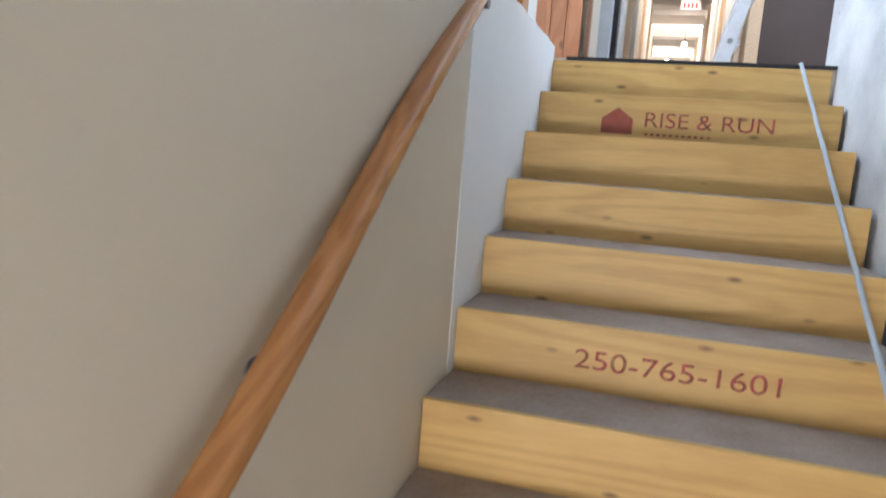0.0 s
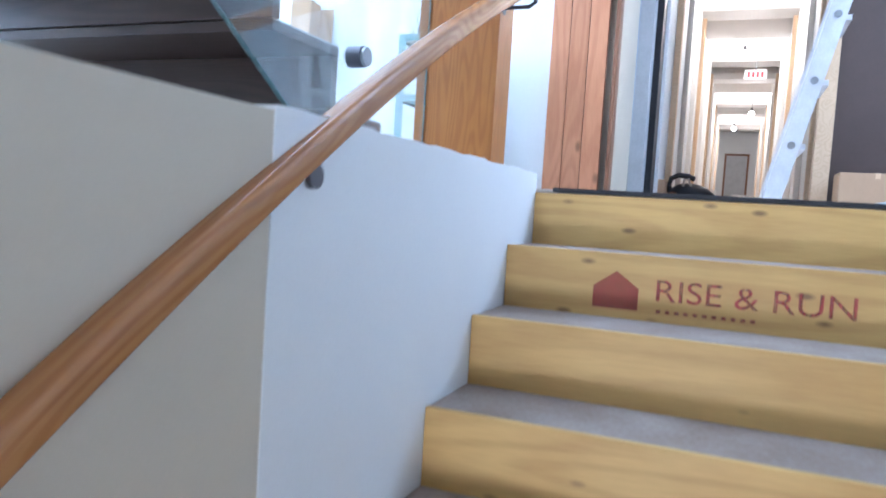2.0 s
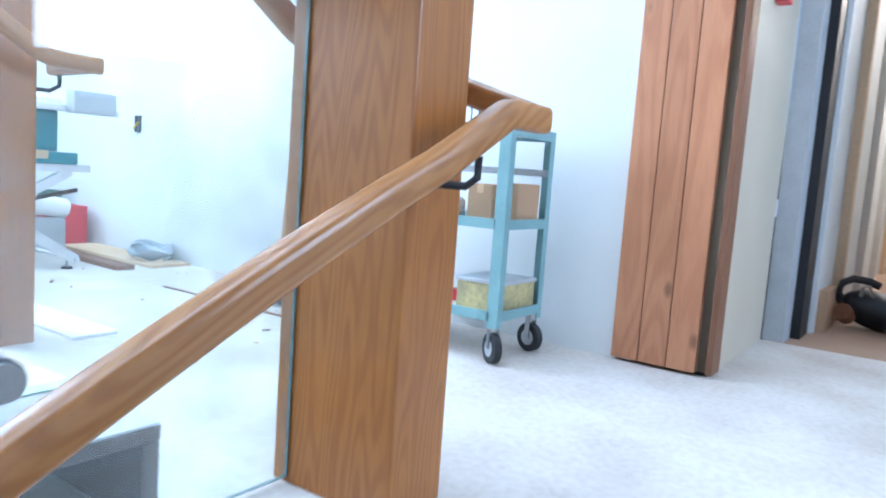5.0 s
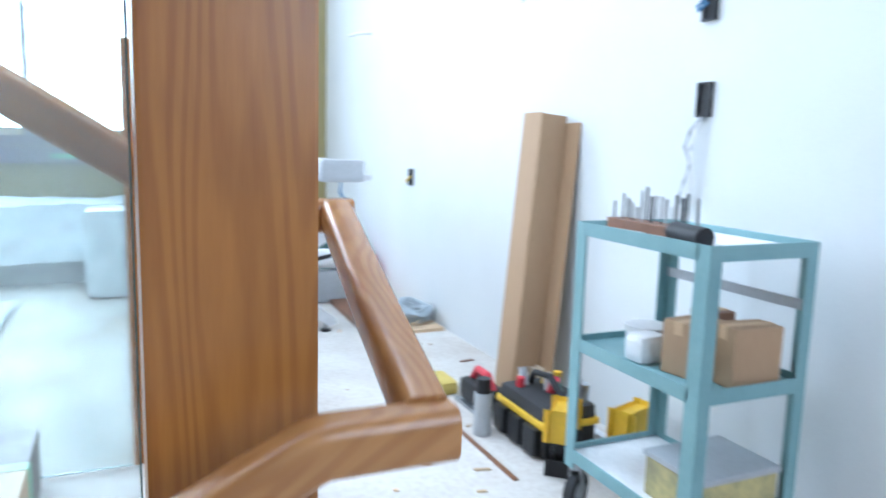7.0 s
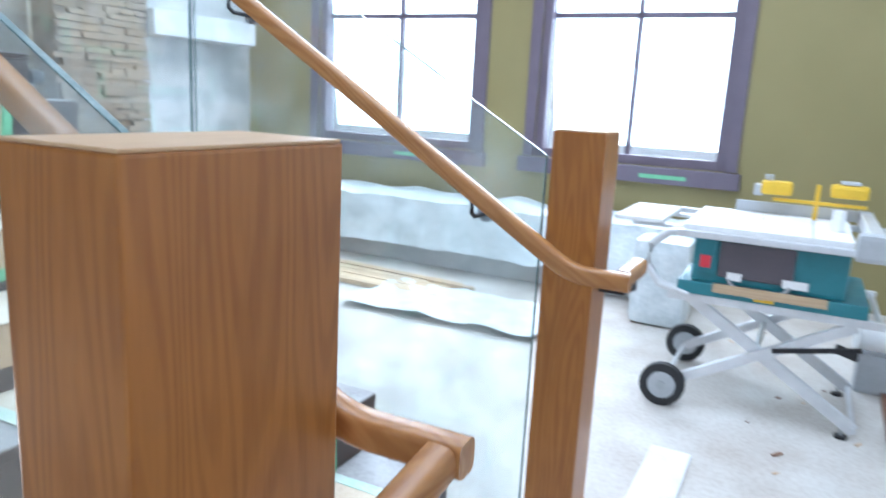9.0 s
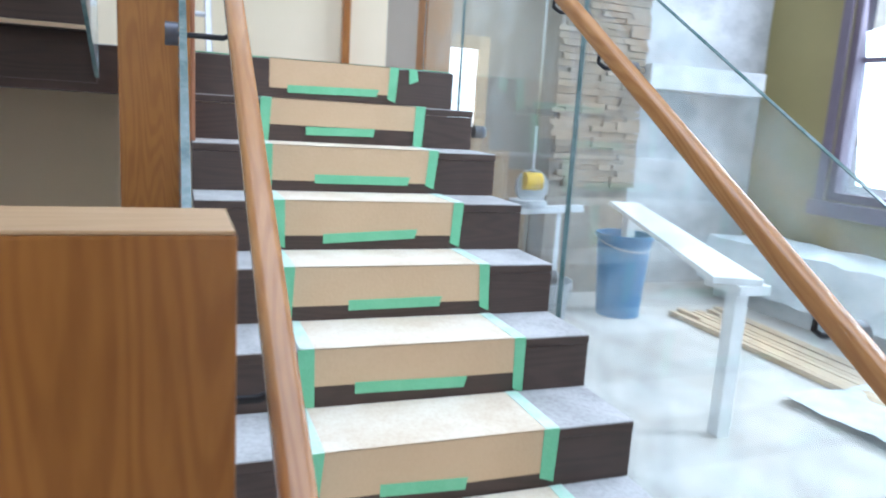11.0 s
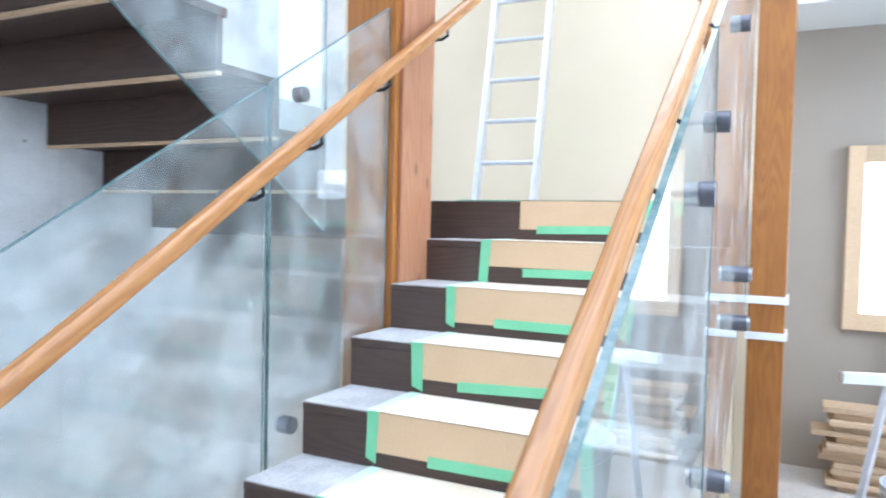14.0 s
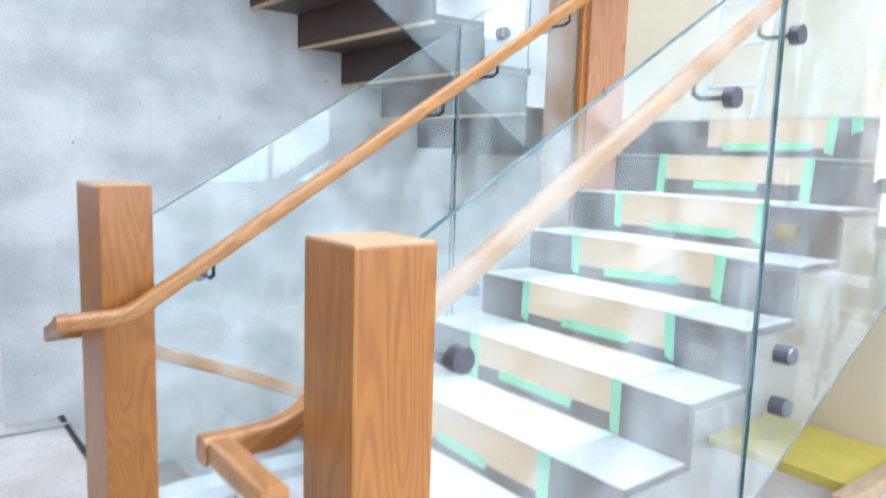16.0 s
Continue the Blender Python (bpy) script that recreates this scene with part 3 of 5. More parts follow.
for n_ in range(1, 10):
    y, z = UY - URUN * (n_ - 1), RISE * n_
    j = random.uniform(-0.02, 0.02)
    a, b = (PX0 + j, PX1 + j) if n_ < 9 else (PX0 + 0.03, PX1 - 0.06)
    part("riser_sheet", B(a, b, y + 0.0005, y + 0.003, z - 0.125 - j, z + 0.004), M_kraft, rn)
    if n_ < 9:
        part("tread_sheet", B(a, b, y - URUN + 0.004, y + 0.003, z + 0.001, z + 0.0035), M_kraft_dust, rn)
        for x in (a, b):
            part("edge_tape", B(x - 0.02, x + 0.022, y - URUN + 0.004, y + 0.004, z + 0.0036, z + 0.0052), M_tape_dust, rn)
    for x in ((a, b) if n_ < 9 else (a,)):
        w = random.uniform(-0.004, 0.008)
        e = random.uniform(-0.012, 0.012)
        part("edge_tape", prism(bmesh.new(), [(x - 0.02, z + 0.004), (x + 0.022 + w, z + 0.004), (x + 0.022 + w + e, z - 0.15 + j), (x - 0.016 + e, z - 0.165 + j)], "y", y + 0.0032, y + 0.005), M_tape, rn)
    w = random.uniform(0.12, 0.22)
    c = (a + b) / 2 + random.uniform(-0.06, 0.06)
    t = random.uniform(-0.012, 0.012)
    part("cross_tape", prism(bmesh.new(), [(c - w, z - 0.108 + t), (c + w, z - 0.108 - t), (c + w, z - 0.143 - t), (c - w * 0.95, z - 0.143 + t)], "y", y + 0.0032, y + 0.0055), M_tape, rn)
part("landing_tape", B(UX0 + 0.02, UX1 - 0.02, LY - 0.04, LY + 0.003, LAND + 0.001, LAND + 0.004), M_tape, rn)
part("torn_tape", prism(bmesh.new(), [(-1.50, LAND), (-1.46, LAND), (-1.465, LAND - 0.07), (-1.51, LAND - 0.05)], "y", LY + 0.003, LY + 0.006), M_tape, rn)

# upper flight, over the basement stair
uf = thing("upper_staircase", (0.5, -1.2, LAND), "upper dark stair flight seen from below", "staircase", kind="structure")
for k in range(0, 12):
    y, z = -2.23 + 0.2965 * k, 1.62 + 0.188 * k
    if z + 0.2 > 3.9:
        break
    part("riser", B(-0.13, 1.168, y, y + 0.03, z - 0.188 + 0.004, z, 0.003), M_dark, uf)
    part("tread", B(-0.13, 1.168, y - 0.02, y + 0.2965 + 0.028, z + 0.001, z + 0.032, 0.003), M_dark, uf)
    part("tread_edge", B(-0.13, 1.168, y + 0.2965 + 0.002, y + 0.2965 + 0.03, z - 0.014, z, 0.002), M_lumber, uf, "raw wooden tread edge")

# ---- glass guards ----


def sheet(parent, x, outline):
    g = part("pane", prism(bmesh.new(), outline, "x", x, x + 0.012), M_glass, parent)
    g.visible_shadow = False
    bm = bmesh.new()
    c = Vector((sum(p[0] for p in outline) / len(outline), sum(p[1] for p in outline) / len(outline)))
    for i, p in enumerate(outline):
        q = outline[(i + 1) % len(outline)]
        if p != q:
            beam(bm, (x + 0.006, *p), (x + 0.006, *q), 0.0128, 0.0025)
    part("polished_edge", bm, M_edge, g)
    return g


def standoff(parent, x, y, z, out):
    t = part("standoff", cyl(bmesh.new(), (x, y, z), (x + out, y, z), 0.030, 24), M_gun, parent, "dark round glass standoff", True)
    part("standoff_cap", cyl(bmesh.new(), (x + out, y, z), (x + out * 1.25, y, z), 0.026, 24), M_steel, t)


def low(y):
    return max(0.015, 0.30 + 0.60 * (-y - 1.4))


def top(y):
    return 1.185 + 0.602 * (-y - 0.02)


ge = thing("glass_guard", (-0.42, -1.0, 0), "dusty frameless glass stair guard with dark standoffs", "guard", "stair guards")
GX = -0.432
sheet(ge, GX, [(0.008, 0.015), (0.008, top(0.0)), (-1.222, top(-1.222)), (-1.222, 0.40), (-0.615, 0.015)])
sheet(ge, GX, [(-1.245, 0.415), (-1.245, top(-1.245)), (-1.955, top(-1.955)), (-1.955, 0.87)])
for y, z in ((-0.53, 0.325), (-0.55, 0.10), (-1.38, 0.80), (-1.40, 0.60)):
    standoff(ge, GX + 0.012, y, z, 0.045)
gw = thing("glass_guard", (-1.72, -1.2, 0), "dusty frameless glass stair guard with dark standoffs", "guard", "stair guards")
GW = -1.732
sheet(gw, GW, [(-0.012, 0.015), (-0.012, top(-0.02)), (-1.355, top(-1.355)), (-1.355, low(-1.355)), (-0.93, 0.015)])
sheet(gw, GW, [(-1.378, low(-1.378)), (-1.378, top(-1.378)), (-2.50, top(-2.5)), (-2.50, low(-2.5))])
for y, z in ((-1.51, 0.81), (-1.51, 0.64), (-2.3, 1.33), (-2.3, 1.15)):
    standoff(gw, GW, y, z, -0.045)
gl = thing("glass_guard", (-1.7, -3.0, LAND), "glass guard along the landing", "guard", "stair guards")
sheet(gl, GW, [(-2.52, LAND - 0.5), (-2.52, LAND + 1.07), (-3.1, LAND + 1.07), (-3.1, LAND - 0.5)])
gu = thing("glass_guard", (-0.16, -1.0, LAND), "glass guard of the upper stair flight", "guard", "stair guards")
sheet(gu, -0.165, [(-1.9, 1.45), (-1.9, 2.95), (0.3, 4.35), (0.3, 2.85)])
part("paper_note", B(-0.168, -0.1665, -1.86, -1.60, 1.95, 2.38), M_paper, gu, "white paper sheet stuck on the glass")
for y in (-1.7, -1.1, -0.5):
    standoff(gu, -0.165, y, 1.85 + 0.634 * (y + 1.9), -0.04)

# ---- handrails ----


def rail_profile(bm, pts, w=0.046, h=0.050, r=0.013):
    """A rail with a square section and eased edges through pts; its ends are cut upright."""
    pts = [Vector(p) for p in pts]
    sect = []
    for cx, cz, a0 in ((1, 1, 0), (-1, 1, 90), (-1, -1, 180), (1, -1, 270)):
        for a in (0, 30, 60, 90):
            t = radians(a0 + a)
            sect.append((cx * (w / 2 - r) + r * math.cos(t), cz * (h / 2 - r) + r * math.sin(t)))
    rings = []
    for i, p in enumerate(pts):
        d = (pts[min(i + 1, len(pts) - 1)] - pts[max(i - 1, 0)]).normalized()
        side = d.cross(Vector((0, 0, 1))).normalized()
        up = side.cross(d).normalized()
        rings.append([bm.verts.new(p + side * u + up * v) for u, v in sect])
    k = len(sect)
    for a, b in zip(rings, rings[1:]):
        for j in range(k):
            bm.faces.new((a[j], a[(j + 1) % k], b[(j + 1) % k], b[j]))
    bm.faces.new(rings[0])
    bm.faces.new(rings[-1])
    bmesh.ops.recalc_face_normals(bm, faces=bm.faces)
    return bm


def bend(a, b, c, n_=5, cut=0.05):
    """A small rounded corner at b between a and c."""
    a, b, c = Vector(a), Vector(b), Vector(c)
    p, q = b + (a - b).normalized() * cut, b + (c - b).normalized() * cut
    return [p * (1 - t) ** 2 + b * 2 * t * (1 - t) + q * t * t for t in [i / n_ for i in range(n_ + 1)]]


def bracket(parent, p, base, r=0.024, depth=0.014):
    """A black arm from a wall plate or glass disc to under the rail."""
    p, base = Vector(p), Vector(base)
    mid = Vector((p.x, base.y, base.z))
    part("bracket_arm", tube(bmesh.new(), [base, base.lerp(mid, 0.8), mid.lerp(p, 0.3), p], 0.007, 8), M_black, parent, smooth=True)
    s = 1 if base.x > p.x else -1
    part("bracket_plate", cyl(bmesh.new(), base, base + Vector((depth * s, 0, 0)), r, 20), M_gun, parent, smooth=True)


def up_line(y):
    return 0.88 + 0.626 * (0.12 - y)


def down_line(y):
    """Height of the basement rail: an even fall that eases towards its head."""
    u = max(y, -2.6)
    z = 0.662 + 0.403 * u - 0.0617 * u * u
    return z + 0.68 * (y - u)


def rail_x(y):
    return min(0.05, max(-0.06, 0.05 - 0.047 * (y + 2.46)))


RXD, RXU, RXW = 0.05, -0.55, -1.625
hr = thing("handrail", (RXD, 0, 0.88), "varnished fir handrail turning round the newel post", "handrail", "handrails")
pd = (RXD, -5.0, down_line(-5.0))
k1, k2, k3, k4 = (-0.06, 0.14, 0.739), (-0.06, 0.24, 0.739), (RXU, 0.285, 0.88), (RXU, 0.12, 0.88)
pu = (RXU, -2.55, up_line(-2.55))
part("lower_rail", rail_profile(bmesh.new(), [(rail_x(a), a, down_line(a)) for a in [-5.0, -3.6] + [-2.6 + 0.085 * k for k in range(31)]] + bend((-0.058, -0.02, down_line(-0.02)), k1, k2, 3, 0.012) + [(-0.06, 0.262, 0.739)]), M_rail, hr, smooth=True)
part("turn_rail", rail_profile(bmesh.new(), [(-0.075, 0.242, 0.745), (-0.25, 0.255, 0.80), (RXU + 0.02, 0.285, 0.88)]), M_rail_x, hr, smooth=True)
part("upper_rail", rail_profile(bmesh.new(), [(RXU, 0.312, 0.88)] + bend(k3, k4, pu) + [pu]), M_rail_up, hr, smooth=True)
for y in (-1.36, -2.49, -3.6):
    bracket(hr, (rail_x(y), y, down_line(y) - 0.024), (0.003, y, down_line(y) - 0.042), 0.02, 0.01)
bracket(hr, (-0.055, 0.05, 0.66), (-0.163, 0.05, 0.61))
for y in (-0.15, -1.07, -1.35, -1.77, -2.25):
    bracket(hr, (RXU, y, up_line(y) - 0.03), (GX + 0.0135, y, up_line(y) - 0.075), 0.028, 0.03)
h2 = thing("handrail", (RXW, 0, 0.88), "varnished fir handrail along the outer glass guard", "handrail", "handrails")
pw = (RXW, -2.55, up_line(-2.55))
w1, w2, w3 = (RXW, 0.12, 0.88), (RXW, 0.25, 0.88), (-1.86, 0.25, 0.878)
part("rail", rail_profile(bmesh.new(), [(RXW, 0.277, 0.88)] + bend(w2, w1, pw) + [pw]), M_rail_up, h2, smooth=True)
part("return_rail", rail_profile(bmesh.new(), [(RXW - 0.024, 0.25, 0.88), (-1.72, 0.25, 0.879), w3]), M_rail_x, h2, smooth=True)
for y in (-0.19, -1.10, -1.42, -2.1):
    bracket(h2, (RXW, y, up_line(y) - 0.03), (GW - 0.0015, y, up_line(y) - 0.075), 0.028, 0.03)
part("bracket_arm", tube(bmesh.new(), [(-1.82, 0.148, 0.80), (-1.82, 0.22, 0.80), (-1.82, 0.25, 0.82), (-1.82, 0.25, 0.855)], 0.007), M_black, h2, smooth=True)
h3 = thing("handrail", (-1.5, -3.9, LAND), "wooden handrail of the landing", "handrail", "handrails")
part("rail", tube(bmesh.new(), [(-1.45, -3.9, LAND + 0.85), (-1.45, -3.1, LAND + 1.35)], 0.026, 12), M_rail_up, h3, smooth=True)
part("post", B(-1.48, -1.43, -3.97, -3.92, LAND, LAND + 0.9, 0.004), M_post, h3)

# ---- cedar cladding at the wall end ----
cd = thing("cedar_cladding", (-0.215, 1.54, 0), "knotty cedar boards cladding the wall end", "cladding")
for k in range(3):
    part("plank", B(-0.364 + k * 0.101, -0.266 + k * 0.101, 1.515, 1.549, 0.012, CEIL, 0.004), M_cedar, cd)
part("edge_board", B(-0.029, -0.008, 1.52, 1.62, 0.012, CEIL, 0.003), M_trim, cd)
al = thing("fire_alarm", (-0.02, 1.95, 1.36), "red wall alarm box", "alarm")
part("body", B(-0.028, 0.02, 1.9, 1.98, 1.33, 1.45, 0.008), M_red, al)
part("lens", B(0.02, 0.026, 1.92, 1.96, 1.36, 1.39, 0.003), M_paper, al)

# ---- by the north wall: cart, tools, saw ----


def caster(parent, x, y, r, turn=0.0):
    c, s = math.cos(turn), math.sin(turn)
    w = part("caster_wheel", cyl(bmesh.new(), (x - 0.013 * c, y - 0.013 * s, r), (x + 0.013 * c, y + 0.013 * s, r), r, 24), M_rubber, parent, smooth=False)
    part("caster_hub", cyl(bmesh.new(), (x - 0.016 * c, y - 0.016 * s, r), (x + 0.016 * c, y + 0.016 * s, r), r * 0.55, 18), M_grey, w)
    bm = bmesh.new()
    for k in (-0.02, 0.02):
        beam(bm, (x + k * c, y + k * s, r), (x + k * c * 0.8, y + k * s * 0.8, r * 2 + 0.02), 0.022, 0.004)
    cyl(bm, (x, y, 2 * r + 0.015), (x, y, 2 * r + 0.04), 0.022, 16)
    part("caster_fork", bm, M_steel, parent)


CX0, CX1, CY0, CY1 = -1.075, -0.60, 1.085, 1.40
ct = thing("tool_cart", ((CX0 + CX1) / 2, (CY0 + CY1) / 2, 0), "pale teal steel utility cart with three shelves", "cart")
for z, h in ((0.145, 0.035), (0.455, 0.035), (0.765, 0.035)):
    sh = part("shelf", B(CX0 + 0.004, CX1 - 0.004, CY0 + 0.004, CY1 - 0.004, z + 0.012, z + 0.018), M_teal if 0.3 < z < 0.7 else M_paper, ct)
    bm = bmesh.new()
    box(bm, CX0 + 0.034, CX1 - 0.034, CY0, CY0 + 0.004, z, z + h, 0.001)
    box(bm, CX0 + 0.034, CX1 - 0.034, CY1 - 0.004, CY1, z, z + h, 0.001)
    box(bm, CX0, CX0 + 0.004, CY0 + 0.034, CY1 - 0.034, z, z + h, 0.001)
    box(bm, CX1 - 0.004, CX1, CY0 + 0.034, CY1 - 0.034, z, z + h, 0.001)
    part("shelf_rim", bm, M_teal, sh)
for x, sx in ((CX0, 1), (CX1, -1)):
    for y, sy in ((CY0, 1), (CY1, -1)):
        bm = bmesh.new()
        box(bm, min(x, x + sx * 0.042), max(x, x + sx * 0.042), min(y, y + sy * 0.003), max(y, y + sy * 0.003), 0.125, 0.80, 0.001)
        box(bm, min(x, x + sx * 0.003), max(x, x + sx * 0.003), min(y + sy * 0.003, y + sy * 0.034), max(y + sy * 0.003, y + sy * 0.034), 0.125, 0.80, 0.001)
        part("leg", bm, M_teal, ct)
        caster(ct, x + sx * 0.025, y + sy * 0.025, 0.052, 0.5 + x + y)
part("back_bar", B(CX0 + 0.01, CX1 - 0.01, CY1 - 0.01, CY1 - 0.004, 0.64, 0.665), M_grey, ct)


def carton(name, x0, x1, y0, y1, z0, z1, label, material=None, turn=0.0):
    cx, cy = (x0 + x1) / 2, (y0 + y1) / 2
    t = thing(name, (cx, cy, z0), label, "box")
    m = Matrix.Translation((cx, cy, 0)) @ Matrix.Rotation(turn, 4, "Z") @ Matrix.Translation((-cx, -cy, 0))
    part("body", B(x0, x1, y0, y1, z0, z1, 0.003, m), material or M_card, t)
    part("tape_seam", B(cx - 0.012, cx + 0.012, y0 - 0.0008, y1 + 0.0008, z1 - 0.03, z1 + 0.0008, 0, m), M_kraft, t)
    return t


carton("cardboard_box", -0.80, -0.71, 1.15, 1.27, 0.474, 0.60, "small brown cardboard box on the cart shelf", turn=0.15)
carton("cardboard_box", -0.695, -0.615, 1.20, 1.33, 0.474, 0.61, "small brown cardboard box on the cart shelf", turn=-0.1)
carton("cardboard_box", -0.86, -0.79, 1.29, 1.37, 0.474, 0.60, "dark brown carton at the back of the cart", M_trim)
single("plastic_tub", cyl(bmesh.new(), (-0.93, 1.22, 0.474), (-0.93, 1.22, 0.545), 0.05, 20, 0.058), M_paper, "white plastic tub on the cart shelf", "tub")
single("paper_bag", box(bmesh.new(), -0.90, -0.83, 1.12, 1.2, 0.474, 0.545, 0.02), M_paper, "crumpled white paper bag on the cart shelf", "bag")
tn = thing("storage_tin", (-0.70, 1.24, 0.163), "yellowed metal tin with a grey lid on the cart", "tin")
part("body", B(-0.80, -0.615, 1.13, 1.36, 0.164, 0.262, 0.006), mat("old_yellow_tin", (0.58, 0.50, 0.22), 0.5, dark=(0.30, 0.27, 0.16), scale=14, wear=0.7), tn)
part("lid", B(-0.805, -0.61, 1.125, 1.365, 0.262, 0.276, 0.004), M_grey, tn)
single("red_block", B(-0.90, -0.84, 1.22, 1.28, 0.164, 0.205, 0.005), M_red, "small red box on the lower cart shelf", "box")
db = thing("drill_bit_block", (-0.90, 1.19, 0.784), "wooden block holding a row of drill bits", "tool holder")
part("block", B(-1.05, -0.76, 1.16, 1.225, 0.784, 0.812, 0.003), M_trim, db)
random.seed(3)
for k in range(16):
    x, h, r = -1.04 + k * 0.018, random.uniform(0.03, 0.085), random.uniform(0.002, 0.0045)
    b_ = part("drill_bit", cyl(bmesh.new(), (x, 1.175 + 0.03 * (k % 2), 0.813), (x, 1.175 + 0.03 * (k % 2), 0.813 + h), r, 8), M_black if k % 3 else M_steel, db)
single("glasses_case", tube(bmesh.new(), [(-0.77, 1.14, 0.808), (-0.70, 1.12, 0.808), (-0.645, 1.11, 0.808)], 0.024, 12), M_black, "black case on top of the cart", "case", smooth=True)
for k in range(5):
    single("hand_file", beam(bmesh.new(), (-1.04 + k * 0.06, 1.11 + 0.01 * (k % 2), 0.789), (-0.93 + k * 0.06, 1.135, 0.789), 0.014, 0.008, 0.002), M_steel if k % 2 else M_trim, "loose hand tool lying on the cart top", "tool", group="loose tools on the cart")
single("paper_sheet", B(-0.74, -0.62, 1.2, 1.36, 0.7845, 0.787), M_paper, "white paper sheet on the cart top", "paper")

cb = thing("cardboard_column", (-1.95, 1.44, 0), "tall folded cardboard packaging leaning on the wall", "cardboard")
m = Matrix.Translation((-1.87, 1.40, 0)) @ Matrix.Rotation(radians(-5.0), 4, "X") @ Matrix.Rotation(radians(-1), 4, "Y")
part("front_flap", B(-0.10, 0.03, -0.06, -0.052, 0.003, 1.12, 0.002, m), M_card, cb)
part("side_flap", B(0.031, 0.039, -0.06, 0.05, 0.003, 1.115, 0.002, m), M_card, cb)
part("back_flap", B(-0.10, 0.13, 0.051, 0.058, 0.003, 1.09, 0.002, m), M_card, cb)


def wall_box(x, z, name="electrical_box", h=0.10):
    t = thing(name, (x, 1.55, z), "open black electrical box set in the wall", "electrical box", "wall boxes")
    bm = bmesh.new()
    for a, b, c, d in ((-0.028, -0.022, -h / 2, h / 2), (0.022, 0.028, -h / 2, h / 2), (-0.022, 0.022, h / 2 - 0.006, h / 2), (-0.022, 0.022, -h / 2, -h / 2 + 0.006)):
        box(bm, x + a, x + b, 1.540, 1.5508, z + c, z + d)
    part("rim", bm, M_black, t)
    part("back", B(x - 0.022, x + 0.022, 1.5475, 1.5505, z - h / 2 + 0.006, z + h / 2 - 0.006), M_rubber, t)
    return t


wall_box(-1.14, 1.138)
wb = wall_box(-1.145, 1.411)
part("wire", tube(bmesh.new(), [(-1.16, 1.545, 1.43), (-1.17, 1.52, 1.40), (-1.155, 1.51, 1.385), (-1.14, 1.53, 1.41)], 0.005), M_blue, wb, "blue wire loop")
wo = wall_box(-3.485, 0.79)
part("wire", tube(bmesh.new(), [(-3.48, 1.545, 0.80), (-3.47, 1.52, 0.78), (-3.48, 1.51, 0.76)], 0.006), M_yellow, wo)
single("wall_wire", tube(bmesh.new(), [(-1.14, 1.545, 1.09), (-1.17, 1.53, 1.05), (-1.19, 1.53, 1.0), (-1.16, 1.53, 0.95), (-1.18, 1.53, 0.90), (-1.20, 1.53, 0.85), (-1.17, 1.54, 0.81)], 0.005), M_grey, "grey wire hanging from a wall box", "wire", smooth=True)
single("wall_wire", tube(bmesh.new(), [(-1.15, 1.545, 1.09), (-1.15, 1.53, 1.04), (-1.165, 1.53, 0.99), (-1.15, 1.53, 0.92), (-1.16, 1.54, 0.83)], 0.004), M_paper, "white wire hanging from a wall box", "wire", smooth=True)
cw = [(-2.2 + 0.06 * math.cos(a / 2.0), 1.52, 1.62 + 0.04 * math.sin(a / 2.0)) for a in range(0, 22)]
single("wire_coil", tube(bmesh.new(), cw, 0.006), M_paper, "white wire coil hanging out of the wall", "wire", smooth=True)
pc = thing("pipe_stub", (-4.55, 1.5, 0.8), "pipe stub with a blue hose coming out of the wall", "pipe")
part("pipe", tube(bmesh.new(), [(-4.6, 1.55, 0.82), (-4.6, 1.44, 0.82), (-4.72, 1.42, 0.82)], 0.014), M_grey, pc, smooth=True)
part("hose", tube(bmesh.new(), [(-4.62, 1.55, 0.76), (-4.65, 1.45, 0.74), (-4.62, 1.43, 0.62), (-4.58, 1.46, 0.55)], 0.011), M_blue, pc, "blue flexible hose", True)
single("wall_hook", tube(bmesh.new(), [(-4.3, 1.55, 1.72), (-4.3, 1.46, 1.71), (-4.36, 1.42, 1.70)], 0.012), M_paper, "pale bracket stub on the wall", "bracket", smooth=True)


def drill(x, y, z, turn, name="cordless_drill", label="yellow and black cordless drill standing on its battery"):
    t = thing(name, (x, y, z), label, "drill", "cordless drills")
    m = Matrix.Translation((x, y, z)) @ Matrix.Rotation(turn, 4, "Z")
    part("battery", B(-0.05, 0.04, -0.035, 0.035, 0.0, 0.045, 0.008, m), M_black, t)
    bm = box(bmesh.new(), -0.025, 0.02, -0.018, 0.018, 0.046, 0.14, 0.01, m)
    part("grip", bm, M_black, t)
    part("motor_housing", B(-0.075, 0.06, -0.03, 0.03, 0.135, 0.20, 0.018, m), M_yellow, t)
    part("chuck", cyl(bmesh.new(), m @ Vector((0.06, 0, 0.168)), m @ Vector((0.115, 0, 0.168)), 0.022, 16, 0.014), M_black, t)
    part("bit", cyl(bmesh.new(), m @ Vector((0.115, 0, 0.168)), m @ Vector((0.17, 0, 0.168)), 0.004, 8), M_steel, t)
    return t


drill(-1.26, 1.20, 0, 2.4)
drill(-1.17, 1.40, 0, 1.9)
bg = thing("tool_bag", (-1.47, 1.28, 0), "black and yellow open tool bag full of tools", "bag")
part("body", B(-1.64, -1.33, 1.18, 1.38, 0, 0.17, 0.03), M_rubber, bg)
part("band", B(-1.645, -1.325, 1.172, 1.388, 0.10, 0.125, 0.01), M_yellow, bg)
for k in range(3):
    part("pocket", B(-1.63 + k * 0.10, -1.55 + k * 0.10, 1.155, 1.183, 0.01, 0.10, 0.01), M_black, bg)
